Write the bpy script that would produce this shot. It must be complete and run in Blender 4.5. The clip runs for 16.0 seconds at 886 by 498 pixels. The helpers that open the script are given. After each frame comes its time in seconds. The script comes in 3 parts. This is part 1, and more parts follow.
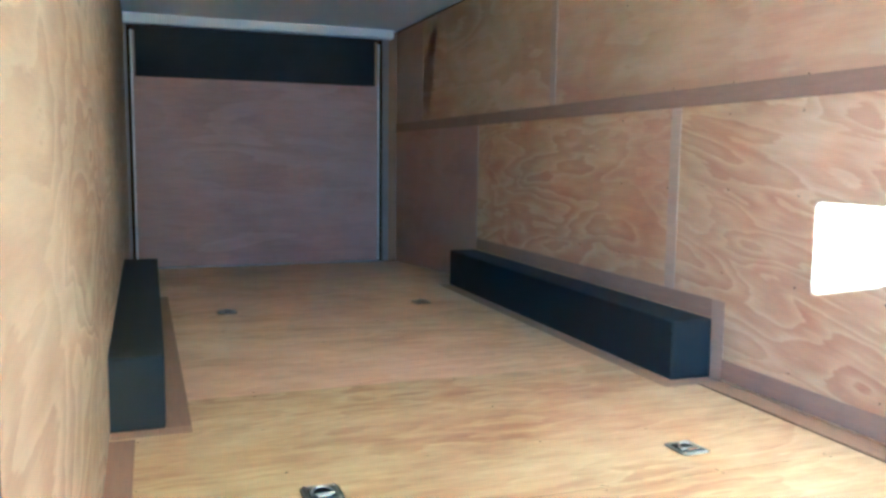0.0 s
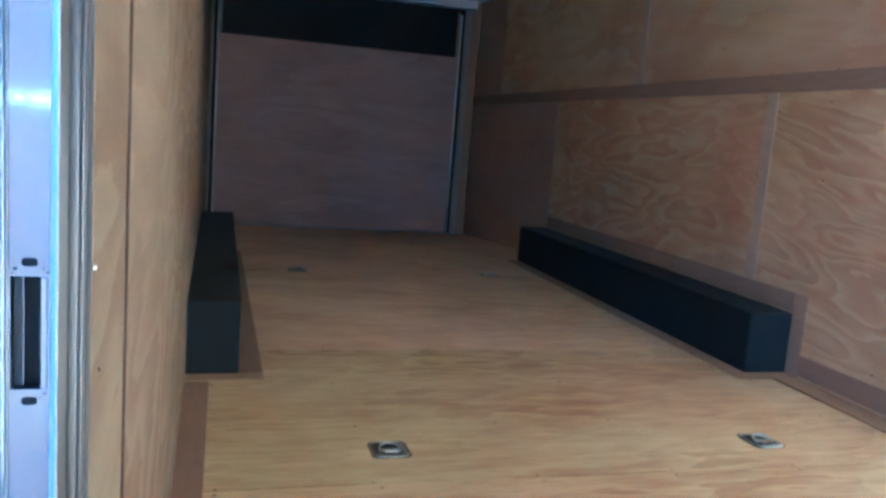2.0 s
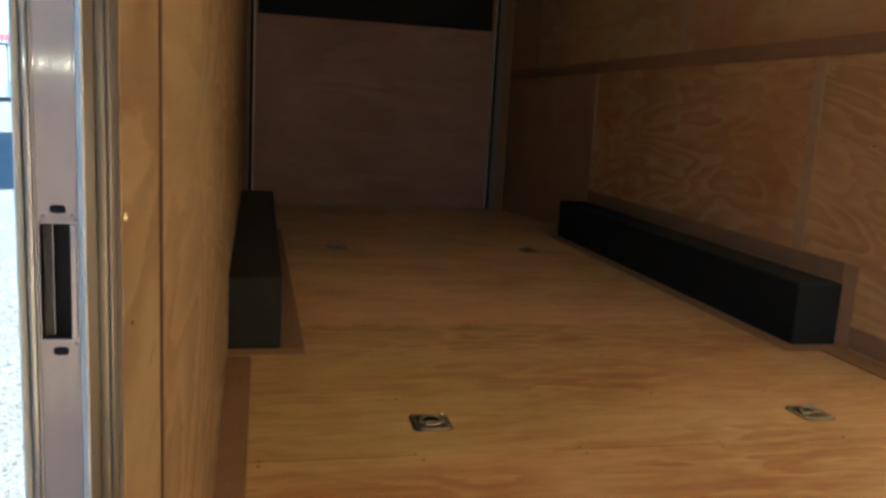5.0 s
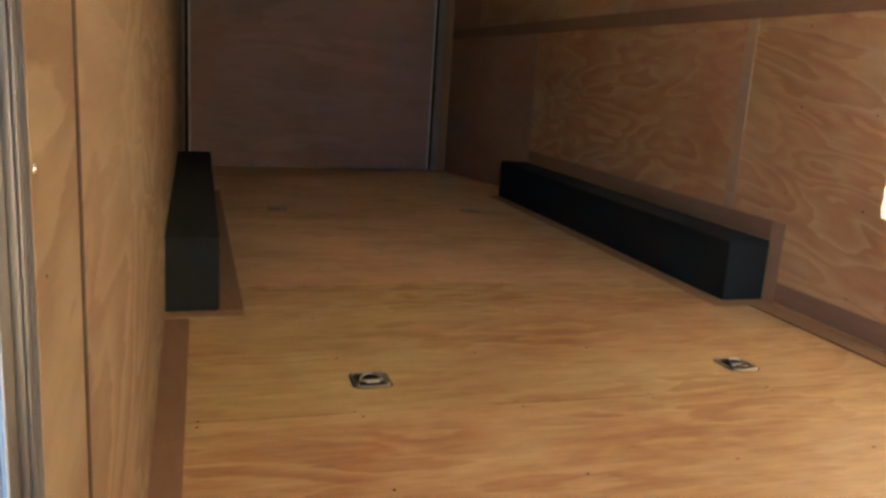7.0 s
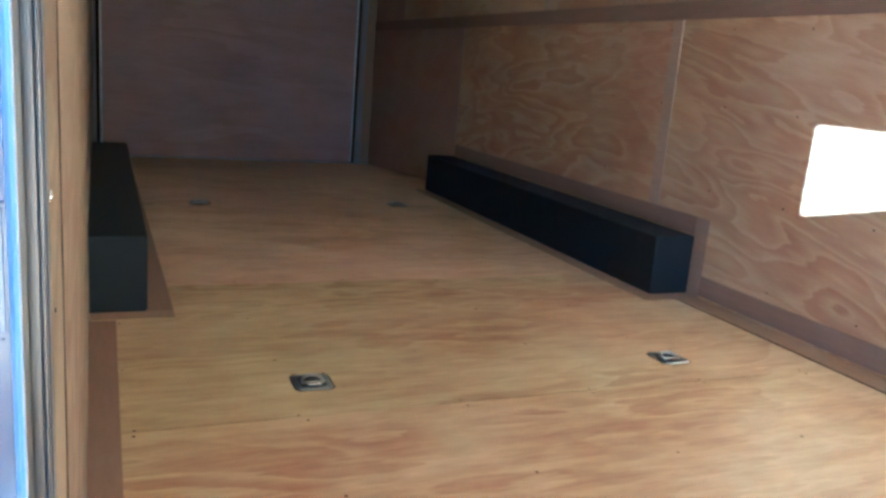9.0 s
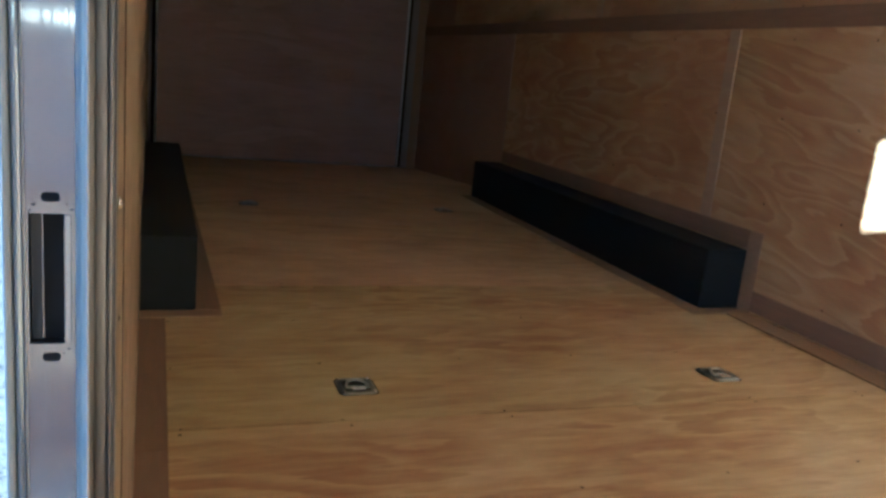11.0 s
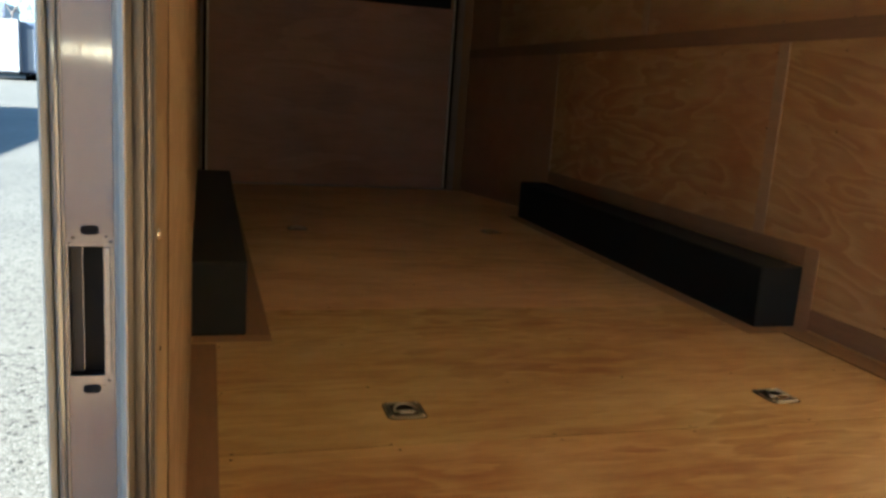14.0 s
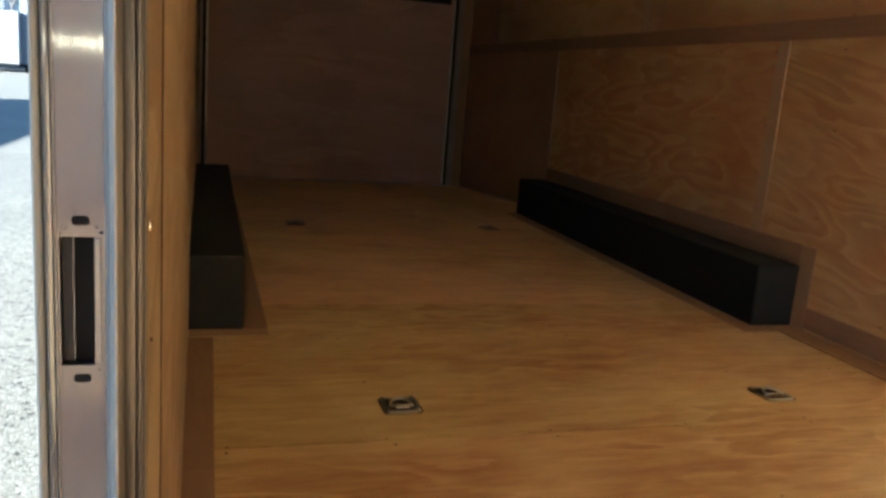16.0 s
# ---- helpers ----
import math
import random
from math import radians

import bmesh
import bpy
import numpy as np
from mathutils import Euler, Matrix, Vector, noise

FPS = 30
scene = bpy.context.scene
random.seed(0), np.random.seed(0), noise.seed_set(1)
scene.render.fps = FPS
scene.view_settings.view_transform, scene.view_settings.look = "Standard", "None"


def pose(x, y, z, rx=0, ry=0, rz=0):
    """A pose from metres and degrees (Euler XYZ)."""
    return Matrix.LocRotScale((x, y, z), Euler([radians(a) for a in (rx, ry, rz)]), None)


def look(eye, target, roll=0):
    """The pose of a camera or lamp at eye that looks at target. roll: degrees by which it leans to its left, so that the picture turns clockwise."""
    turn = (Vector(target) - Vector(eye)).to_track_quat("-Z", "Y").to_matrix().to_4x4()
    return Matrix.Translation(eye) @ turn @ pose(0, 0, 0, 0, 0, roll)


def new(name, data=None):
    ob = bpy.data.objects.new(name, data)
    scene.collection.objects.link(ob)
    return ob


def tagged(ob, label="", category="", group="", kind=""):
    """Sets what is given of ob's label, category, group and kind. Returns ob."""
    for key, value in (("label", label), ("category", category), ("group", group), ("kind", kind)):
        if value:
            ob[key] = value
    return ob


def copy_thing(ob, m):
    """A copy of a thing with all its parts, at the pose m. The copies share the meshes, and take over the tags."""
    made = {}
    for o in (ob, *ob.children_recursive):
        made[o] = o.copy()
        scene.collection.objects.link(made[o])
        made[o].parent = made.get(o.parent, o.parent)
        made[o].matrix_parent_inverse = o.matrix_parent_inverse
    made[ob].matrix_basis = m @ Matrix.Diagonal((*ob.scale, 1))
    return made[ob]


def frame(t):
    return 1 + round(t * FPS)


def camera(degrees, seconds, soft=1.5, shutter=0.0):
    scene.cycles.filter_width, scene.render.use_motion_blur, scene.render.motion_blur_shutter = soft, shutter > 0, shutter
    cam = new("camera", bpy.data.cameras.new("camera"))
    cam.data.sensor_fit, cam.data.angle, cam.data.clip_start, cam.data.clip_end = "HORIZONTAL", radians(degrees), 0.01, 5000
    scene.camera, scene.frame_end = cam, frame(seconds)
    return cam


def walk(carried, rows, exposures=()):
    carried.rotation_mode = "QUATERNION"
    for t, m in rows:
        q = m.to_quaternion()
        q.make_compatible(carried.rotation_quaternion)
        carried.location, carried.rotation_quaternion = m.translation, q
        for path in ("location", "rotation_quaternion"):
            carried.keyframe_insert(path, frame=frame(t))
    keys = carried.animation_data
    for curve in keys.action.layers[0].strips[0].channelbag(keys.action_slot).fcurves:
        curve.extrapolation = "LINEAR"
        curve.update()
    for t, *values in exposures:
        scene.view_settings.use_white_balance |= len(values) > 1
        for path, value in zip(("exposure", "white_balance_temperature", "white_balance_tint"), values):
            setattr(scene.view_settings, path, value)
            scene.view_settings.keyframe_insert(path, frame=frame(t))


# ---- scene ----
cam = camera(58.0, 16.0, soft=3.0)
PATH = [
    (0, (0.151, -0.062, 0.938), (0.834, 1.804, 0.71), 0.7),
    (0.5, (0.14, -0.027, 0.91), (0.774, 1.851, 0.645), 2.2),
    (1, (0.115, -0.027, 0.904), (0.72, 1.859, 0.627), 3.4),
    (1.5, (0.104, -0.026, 0.89), (0.682, 1.868, 0.604), 4.1),
    (2, (0.096, -0.025, 0.891), (0.636, 1.879, 0.603), 4.5),
    (2.5, (0.096, -0.025, 0.887), (0.604, 1.88, 0.552), 4.0),
    (3, (0.101, -0.025, 0.881), (0.573, 1.889, 0.545), 3.5),
    (3.5, (0.103, -0.023, 0.881), (0.562, 1.895, 0.552), 3.4),
    (4, (0.101, -0.01, 0.874), (0.544, 1.913, 0.548), 3.2),
    (6.5, (0.113, -0.022, 0.867), (0.605, 1.873, 0.457), 3.9),
    (7, (0.117, -0.028, 0.866), (0.697, 1.836, 0.434), 3.7),
    (7.5, (0.088, -0.022, 0.871), (0.822, 1.783, 0.418), 4.1),
    (8, (0.064, -0.005, 0.874), (0.853, 1.779, 0.431), 4.5),
    (10.5, (0.049, 0.035, 0.881), (0.765, 1.852, 0.45), 5.8),
    (11, (0.045, 0.041, 0.879), (0.723, 1.872, 0.443), 5.7),
    (11.5, (0.04, 0.044, 0.878), (0.689, 1.884, 0.439), 5.6),
    (12, (0.039, 0.047, 0.876), (0.667, 1.894, 0.435), 5.4),
    (12.5, (0.044, 0.048, 0.873), (0.66, 1.901, 0.438), 4.9),
    (13, (0.051, 0.044, 0.871), (0.64, 1.907, 0.444), 4.2),
    (13.5, (0.05, 0.045, 0.878), (0.626, 1.919, 0.485), 4.0),
    (14, (0.052, 0.047, 0.88), (0.615, 1.925, 0.487), 4.0),
    (14.5, (0.058, 0.048, 0.877), (0.623, 1.925, 0.478), 4.2),
    (15, (0.062, 0.05, 0.875), (0.63, 1.925, 0.472), 4.6),
    (15.5, (0.062, 0.048, 0.877), (0.632, 1.921, 0.472), 4.6),
    (16, (0.056, 0.042, 0.88), (0.622, 1.918, 0.477), 4.5),
]
EXPOSURE = [
    (0, 5.8, 3110, -8), (0.5, 5.7, 2930, -7), (1, 5.55, 2840, -6), (1.5, 5.1, 2880, -4), (2, 4.6, 3040, -4), (2.5, 3.6, 3330, -3), (3, 3.35, 3920, -3), (3.5, 3.35, 4300, -2), (4.2, 3.45, 4580, -1),
    (6.5, 3.75, 5150, 0), (7, 4.13, 4400, 0), (7.5, 4.84, 3680, -8), (8, 5, 3230, -7),
    (10.5, 3.55, 3680, -1), (11, 3.4, 3850, -2), (12, 3.05, 4680, -2), (13, 3.1, 5200, 0), (14.5, 3.17, 5290, 1), (16, 3.28, 5160, 1),
]
walk(cam, [(t, look(eye, target, roll)) for t, eye, target, roll in PATH], EXPOSURE)

# ---- light: low winter sun from behind and outside the side door, clear sky ----
SUN_WAY = Vector((0.805, 0.594, -0.352)).normalized()   # the way the sunlight travels
sun_data = bpy.data.lights.new("sun", "SUN")
sun_data.energy, sun_data.angle, sun_data.color = 5.0, radians(0.55), (1.0, 0.92, 0.80)
sun = new("sun", sun_data)
sun.matrix_world = Matrix.Translation((-6, -5, 8)) @ SUN_WAY.to_track_quat("-Z", "Y").to_matrix().to_4x4()
# the small lamp of the phone beside the lens: it shows only as a row of glints across the metal jamb
torch_data = bpy.data.lights.new("phone_torch", "POINT")
torch_data.energy, torch_data.shadow_soft_size, torch_data.color = 0.05, 0.003, (1.0, 0.84, 0.45)
new("phone_torch", torch_data).matrix_world = Matrix.Translation((0.06, -0.09, 0.893))
world = bpy.data.worlds.new("sky")
scene.world = world
world.use_nodes = True
wn = world.node_tree
sky = wn.nodes.new("ShaderNodeTexSky")
sky.sky_type = "NISHITA"
sky.sun_disc = False
sky.sun_elevation = math.asin(-SUN_WAY.z)
sky.sun_rotation = math.atan2(-SUN_WAY.x, -SUN_WAY.y)
sky.air_density, sky.dust_density, sky.ozone_density = 1.0, 0.3, 3.0
wn.links.new(sky.outputs[0], wn.nodes["Background"].inputs[0])
wn.nodes["Background"].inputs[1].default_value = 0.05


# ---- materials ----
class Mat:
    """A small builder for node materials on world-sized object coordinates."""

    def __init__(self, name, rough=0.6, metal=0.0, spec=0.5):
        self.m = bpy.data.materials.new(name)
        self.m.use_nodes = True
        self.t = self.m.node_tree
        self.b = self.t.nodes["Principled BSDF"]
        self.b.inputs["Roughness"].default_value = rough
        self.b.inputs["Metallic"].default_value = metal
        self.b.inputs["Specular IOR Level"].default_value = spec
        self.co = self.node("ShaderNodeTexCoord").outputs["Object"]

    def node(self, kind, **values):
        n = self.t.nodes.new(kind)
        for k, v in values.items():
            n.inputs[k].default_value = v
        return n

    def put(self, out, n, socket):
        self.t.links.new(out, n.inputs[socket])

    def scaled(self, sx, sy, sz, shift=True, turn=(0, 0, 0)):
        mp = self.node("ShaderNodeMapping")
        mp.inputs["Scale"].default_value = (sx, sy, sz)
        mp.inputs["Rotation"].default_value = turn
        self.put(self.co, mp, 0)
        if shift:
            info = self.node("ShaderNodeObjectInfo")
            mul = self.math("MULTIPLY", info.outputs["Random"], 37.0)
            comb = self.node("ShaderNodeCombineXYZ")
            for i in range(3):
                self.put(mul, comb, i)
            add = self.t.nodes.new("ShaderNodeVectorMath")
            add.operation = "ADD"
            self.put(mp.outputs[0], add, 0)
            self.put(comb.outputs[0], add, 1)
            return add.outputs[0]
        return mp.outputs[0]

    def noise(self, co, scale=1.0, detail=3.0, rough=0.5, dist=0.0):
        n = self.node("ShaderNodeTexNoise", Scale=scale, Detail=detail, Roughness=rough, Distortion=dist)
        self.put(co, n, "Vector")
        return n.outputs["Fac"]

    def math(self, op, a, b=None, clamp=False):
        n = self.t.nodes.new("ShaderNodeMath")
        n.operation, n.use_clamp = op, clamp
        for i, v in enumerate((a, b)):
            if v is None:
                continue
            if isinstance(v, (int, float)):
                n.inputs[i].default_value = v
            else:
                self.put(v, n, i)
        return n.outputs[0]

    def ramp(self, fac, stops):
        n = self.t.nodes.new("ShaderNodeValToRGB")
        while len(n.color_ramp.elements) < len(stops):
            n.color_ramp.elements.new(0.5)
        for e, (p, c) in zip(n.color_ramp.elements, stops):
            e.position = p
            e.color = (*c, 1) if isinstance(c, tuple) else (c, c, c, 1)
        self.put(fac, n, 0)
        return n.outputs[0]

    def mix(self, fac, a, b, mode="MIX"):
        n = self.t.nodes.new("ShaderNodeMix")
        n.data_type, n.blend_type = "RGBA", mode
        for sock, v in ((n.inputs[0], fac), (n.inputs[6], a), (n.inputs[7], b)):
            if isinstance(v, (int, float)):
                sock.default_value = v
            elif isinstance(v, tuple):
                sock.default_value = (*v, 1)
            else:
                self.t.links.new(v, sock)
        return n.outputs[2]

    def color(self, v):
        if isinstance(v, tuple):
            self.b.inputs["Base Color"].default_value = (*v, 1)
        else:
            self.put(v, self.b, "Base Color")
        return self

    def bump(self, height, strength=0.3, distance=0.002):
        n = self.node("ShaderNodeBump", Strength=strength, Distance=distance)
        self.put(height, n, "Height")
        self.put(n.outputs[0], self.b, "Normal")
        return self

    def gloss(self, fac, lo, hi):
        r = self.node("ShaderNodeMapRange")
        r.inputs["To Min"].default_value, r.inputs["To Max"].default_value = lo, hi
        self.put(fac, r, 0)
        self.put(r.outputs[0], self.b, "Roughness")
        return self


def plywood(name, grain, light, mid, dark, rings=7.0, along=0.9, across=3.0, rough=0.55, ring=0.4, streaks=0.3, patch=0.5, fray=0.05, fade=(0.35, 0.62), tilt=0.0, mottle=0.0):
    """Rotary-cut softwood plywood: growth rings cut flat, each paling slowly and ending in a sharp dark line, with frayed edges, streaks, fibres and blotches."""
    m = Mat(name, rough, 0.0, 0.35)
    if tilt:
        turned = m.node("ShaderNodeMapping")
        turned.inputs["Rotation"].default_value = (tilt, 0, 0)
        m.put(m.co, turned, 0)
        m.co = turned.outputs[0]

    def stretched(a, b):
        s = [a, a, a]
        s[grain] = b
        return m.scaled(*s)

    def centred(x, gain):
        return m.math("MULTIPLY", m.math("SUBTRACT", x, 0.5), gain)
    field = m.noise(stretched(across, along), 1.0, 2.2, 0.45, 0.35)
    frayed = m.noise(stretched(34.0, 5.0), 1.0, 3.0, 0.6)
    field = m.math("ADD", field, centred(frayed, fray))
    saw = m.math("FRACT", m.math("MULTIPLY", field, rings))
    line = m.ramp(saw, [(0.0, 0.0), (0.10, 0.05), (0.35, 0.5), (0.65, 0.92), (0.90, 1.0), (1.0, 0.0)])
    where = m.ramp(m.noise(stretched(2.2, 0.9), 1.0, 3.0, 0.55), [(fade[0], 0.12), (fade[1], 1.0)])
    fibre = m.noise(stretched(170.0, 6.0), 1.0, 2.0, 0.65)
    fine = m.noise(stretched(52.0, 5.0), 1.0, 4.0, 0.62, 0.4)
    streak = m.noise(stretched(13.0, 2.2), 1.0, 4.0, 0.6, 0.5)
    blotch = m.noise(stretched(2.4, 1.5), 1.0, 4.0, 0.58, 0.5)
    fac = m.math("SUBTRACT", 0.60, m.math("MULTIPLY", m.math("MULTIPLY", line, where), ring))
    fac = m.math("ADD", fac, centred(streak, streaks * 1.3))
    fac = m.math("ADD", fac, centred(fine, streaks))
    if mottle:
        fac = m.math("ADD", fac, centred(m.noise(stretched(24.0, 6.5), 1.0, 3.0, 0.6, 0.6), mottle))
    fac = m.math("ADD", fac, centred(fibre, 0.14))
    fac = m.math("ADD", fac, centred(blotch, patch))
    col = m.ramp(fac, [(0.12, dark), (0.50, mid), (0.86, light)])
    info = m.node("ShaderNodeObjectInfo")
    hsv = m.node("ShaderNodeHueSaturation")
    m.put(m.math("ADD", m.math("MULTIPLY", info.outputs["Random"], 0.12), 0.94), hsv, "Value")
    tone = m.noise(m.scaled(0.8, 0.8, 0.8), 1.0, 2.0, 0.5)
    m.put(m.math("ADD", m.math("MULTIPLY", tone, 0.05), 0.475), hsv, "Hue")
    m.put(col, hsv, "Color")
    m.color(hsv.outputs[0])
    m.gloss(streak, rough - 0.14, rough + 0.16)
    m.bump(m.math("ADD", m.math("MULTIPLY", fibre, 0.7), m.math("MULTIPLY", fine, 0.4)), 0.25, 0.0012)
    return m.m


FLOOR_PLY = plywood("floor_plywood", 0, (0.70, 0.525, 0.245), (0.55, 0.363, 0.152), (0.36, 0.187, 0.070), 6.5, 1.5, 4.6, 0.46, 0.34, 0.40, 1.0, 0.13, (0.36, 0.64), 0.0, 0.55)
# far sheets: pinkish, and painted paler to make up for weak light there
FLOOR_PINK_LIFTED = plywood("pinkish_lifted_floor_plywood", 0, (0.80, 0.58, 0.315), (0.665, 0.437, 0.215), (0.47, 0.262, 0.118), 6.5, 1.5, 4.6, 0.46, 0.30, 0.36, 0.9, 0.13, (0.36, 0.64), 0.0, 0.50)
WALL_PLY = plywood("wall_plywood", 1, (0.72, 0.49, 0.255), (0.58, 0.332, 0.146), (0.42, 0.188, 0.075), 8.5, 1.15, 4.2, 0.58, 0.32, 0.24, 0.7, 0.10, (0.25, 0.60))
NEAR_PLY = plywood("near_wall_plywood", 1, (0.74, 0.545, 0.275), (0.60, 0.385, 0.168), (0.43, 0.222, 0.087), 11.0, 1.0, 4.6, 0.58, 0.30, 0.26, 0.7, 0.08, (0.25, 0.60), -0.20)
UPPER_PLY = plywood("upper_wall_plywood", 1, (0.66, 0.468, 0.255), (0.53, 0.325, 0.155), (0.385, 0.19, 0.083), 6.0, 0.9, 2.8, 0.6, 0.26, 0.20, 0.6, 0.10)
END_PLY = plywood("reddish_end_plywood", 1, (0.52, 0.318, 0.205), (0.445, 0.255, 0.155), (0.345, 0.175, 0.10), 5.0, 0.9, 2.6, 0.6, 0.14, 0.22, 0.6, 0.08)
# left wall: same plywood, its colour darkened to stand for weaker light
DIMMED_PLY = plywood("dimmed_side_plywood", 1, (0.31, 0.238, 0.150), (0.24, 0.175, 0.106), (0.155, 0.099, 0.056), 9.0, 1.3, 3.4, 0.55, 0.50, 0.26, 0.70, 0.10, (0.2, 0.6))


def strip_material(name, base, vary, rough):
    m = Mat(name, rough, 0.0, 0.25)
    n1 = m.noise(m.scaled(3, 3, 3), 1.0, 4.0, 0.6)
    n2 = m.noise(m.scaled(60, 8, 60), 1.0, 2.0, 0.6)
    f = m.math("ADD", m.math("MULTIPLY", n1, 0.6), m.math("MULTIPLY", n2, 0.4))
    m.color(m.ramp(f, [(0.3, tuple(c * (1 - vary) for c in base)), (0.7, tuple(c * (1 + vary) for c in base))]))
    m.bump(n2, 0.12, 0.001)
    return m.m


STRIP = strip_material("brown_strip", (0.30, 0.186, 0.108), 0.14, 0.62)
PALE_STRIP = strip_material("pale_seam_strip", (0.38, 0.245, 0.143), 0.12, 0.62)
EDGE_STRIP = strip_material("floor_edge_strip", (0.37, 0.232, 0.118), 0.14, 0.6)
FLANGE = strip_material("box_foot_strip", (0.33, 0.218, 0.13), 0.12, 0.62)
SEAM = strip_material("seam_cover_strip", (0.50, 0.34, 0.20), 0.14, 0.55)
CAULK = strip_material("pale_edge", (0.54, 0.40, 0.255), 0.10, 0.6)
GAP = strip_material("shadowed_joint", (0.06, 0.042, 0.03), 0.3, 0.9)
BACKING = strip_material("dark_gap", (0.05, 0.032, 0.022), 0.2, 0.9)


def black_steel(name="black_textured_steel", lift=0.0):
    m = Mat(name, 0.7, 0.0, 0.15)
    big = m.noise(m.scaled(2.5, 2.5, 2.5), 1.0, 4.0, 0.6)
    fine = m.noise(m.scaled(260, 260, 260), 1.0, 2.0, 0.6)
    m.color(m.ramp(big, [(0.3, (0.0150 + lift, 0.0180 + lift, 0.0195 + lift)), (0.75, (0.024 + 1.6 * lift, 0.028 + 1.6 * lift, 0.030 + 1.6 * lift))]))
    m.gloss(big, 0.50, 0.72)
    m.bump(fine, 0.35, 0.0006)
    return m.m


BLACK = black_steel()
# lid black with light from above put into its colour
LIFTED_BLACK = black_steel("lifted_black_steel", 0.014)


def metal(name, base, rough, stretch, aniso=0.0, dirt=0.1):
    m = Mat(name, rough, 1.0)
    n = m.noise(m.scaled(*stretch), 1.0, 3.0, 0.6)
    b = m.noise(m.scaled(5, 5, 5), 1.0, 4.0, 0.6)
    m.color(m.ramp(b, [(0.25, tuple(c * (1 - dirt) for c in base)), (0.7, base)]))
    m.gloss(m.math("ADD", m.math("MULTIPLY", n, 0.5), m.math("MULTIPLY", b, 0.5)), rough * 0.75, rough * 1.25)
    m.bump(n, 0.06, 0.0005)
    m.b.inputs["Anisotropic"].default_value = aniso
    return m.m


ALU = metal("mill_aluminium", (0.80, 0.79, 0.80), 0.33, (500, 500, 4), 0.0, 0.08)
BRIGHT = metal("bright_aluminium", (0.86, 0.87, 0.88), 0.20, (500, 500, 4), 0.0, 0.05)
ZINC = metal("zinc_plated_steel", (0.58, 0.58, 0.53), 0.34, (60, 60, 60), 0.0, 0.35)
PAN = metal("dull_zinc_pan", (0.40, 0.39, 0.345), 0.42, (60, 60, 60), 0.0, 0.4)
# bowl metal darkened to stand for the shade of a deeper recess
BOWL = metal("shade_dark_bowl", (0.15, 0.15, 0.14), 0.35, (60, 60, 60), 0.0, 0.5)


def plain(name, base, rough=0.6, vary=0.12, scale=4.0, spec=0.5):
    m = Mat(name, rough, 0.0, spec)
    n = m.noise(m.scaled(scale, scale, scale), 1.0, 4.0, 0.6)
    m.color(m.ramp(n, [(0.3, tuple(c * (1 - vary) for c in base)), (0.7, tuple(min(1, c * (1 + vary)) for c in base))]))
    m.gloss(n, max(0.05, rough - 0.08), min(1, rough + 0.08))
    return m.m


def aged_white():
    m = Mat("white_ceiling_panel", 0.45)
    n = m.noise(m.scaled(1.2, 1.2, 1.2), 1.0, 4.0, 0.6)
    m.color(m.ramp(n, [(0.3, (0.76, 0.75, 0.73)), (0.7, (0.83, 0.82, 0.80))]))
    m.bump(m.noise(m.scaled(9, 9, 9), 1.0, 2.0, 0.5), 0.15, 0.003)
    return m.m


CEILING = aged_white()


def frame_metal(name, low, high, rough, metallic=0.8, lines=0.40):
    """Extruded aluminium: drawn lines run upright, so that highlights spread sideways; smudged and slightly clouded."""
    m = Mat(name, rough, metallic, 0.5)
    smudge = m.noise(m.scaled(38, 38, 16), 1.0, 5.0, 0.65)
    cloud = m.noise(m.scaled(9, 9, 5), 1.0, 3.0, 0.5)
    drawn = m.noise(m.scaled(4200, 4200, 2), 1.0, 1.0, 0.5)
    f = m.math("ADD", m.math("MULTIPLY", smudge, 0.5), m.math("MULTIPLY", cloud, 0.5))
    m.color(m.ramp(f, [(0.30, low), (0.70, high)]))
    m.gloss(smudge, rough * 0.9, rough * 1.1)
    m.bump(drawn, lines, 0.00015)
    m.b.inputs["Anisotropic"].default_value = 0.95
    tangent = m.t.nodes.new("ShaderNodeTangent")
    tangent.direction_type, tangent.axis = "RADIAL", "Z"
    m.put(tangent.outputs[0], m.b, "Tangent")
    return m.m


JAMB = frame_metal("grey_frame_face", (0.275, 0.264, 0.292), (0.345, 0.333, 0.362), 0.13)
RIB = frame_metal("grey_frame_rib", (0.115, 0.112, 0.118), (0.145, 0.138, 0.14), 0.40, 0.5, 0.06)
FLANK = frame_metal("grey_frame_flank", (0.22, 0.25, 0.29), (0.28, 0.31, 0.35), 0.14, 0.7)
GASKET = plain("rubber_gasket", (0.012, 0.012, 0.013), 0.8, 0.12, 4.0, 0.08)
DARK_GREY = metal("dull_metal_channel", (0.42, 0.42, 0.425), 0.46, (500, 500, 4), 0.0, 0.1)
SATIN = plain("satin_grey_edge", (0.26, 0.272, 0.268), 0.40, 0.06)
LIP_GREY = plain("blue_grey_lip", (0.215, 0.23, 0.234), 0.36, 0.06)
# pale coat that paints the bright lines along thin metal edges
PALE_METAL = plain("pale_edge_sheen", (0.36, 0.37, 0.385), 0.38, 0.06)
POST_GREY = plain("grey_painted_post", (0.26, 0.225, 0.20), 0.5, 0.08, 4.0, 0.3)
# sheen of the rear trims painted as a pale coat instead of reflected
PALE_TRIM = plain("pale_door_trim", (0.72, 0.67, 0.60), 0.34, 0.05)
LILAC = plain("grey_vinyl_edge", (0.085, 0.085, 0.105), 0.45, 0.08)
PIT = plain("dark_recess", (0.014, 0.014, 0.017), 0.85, 0.12, 4.0, 0.15)
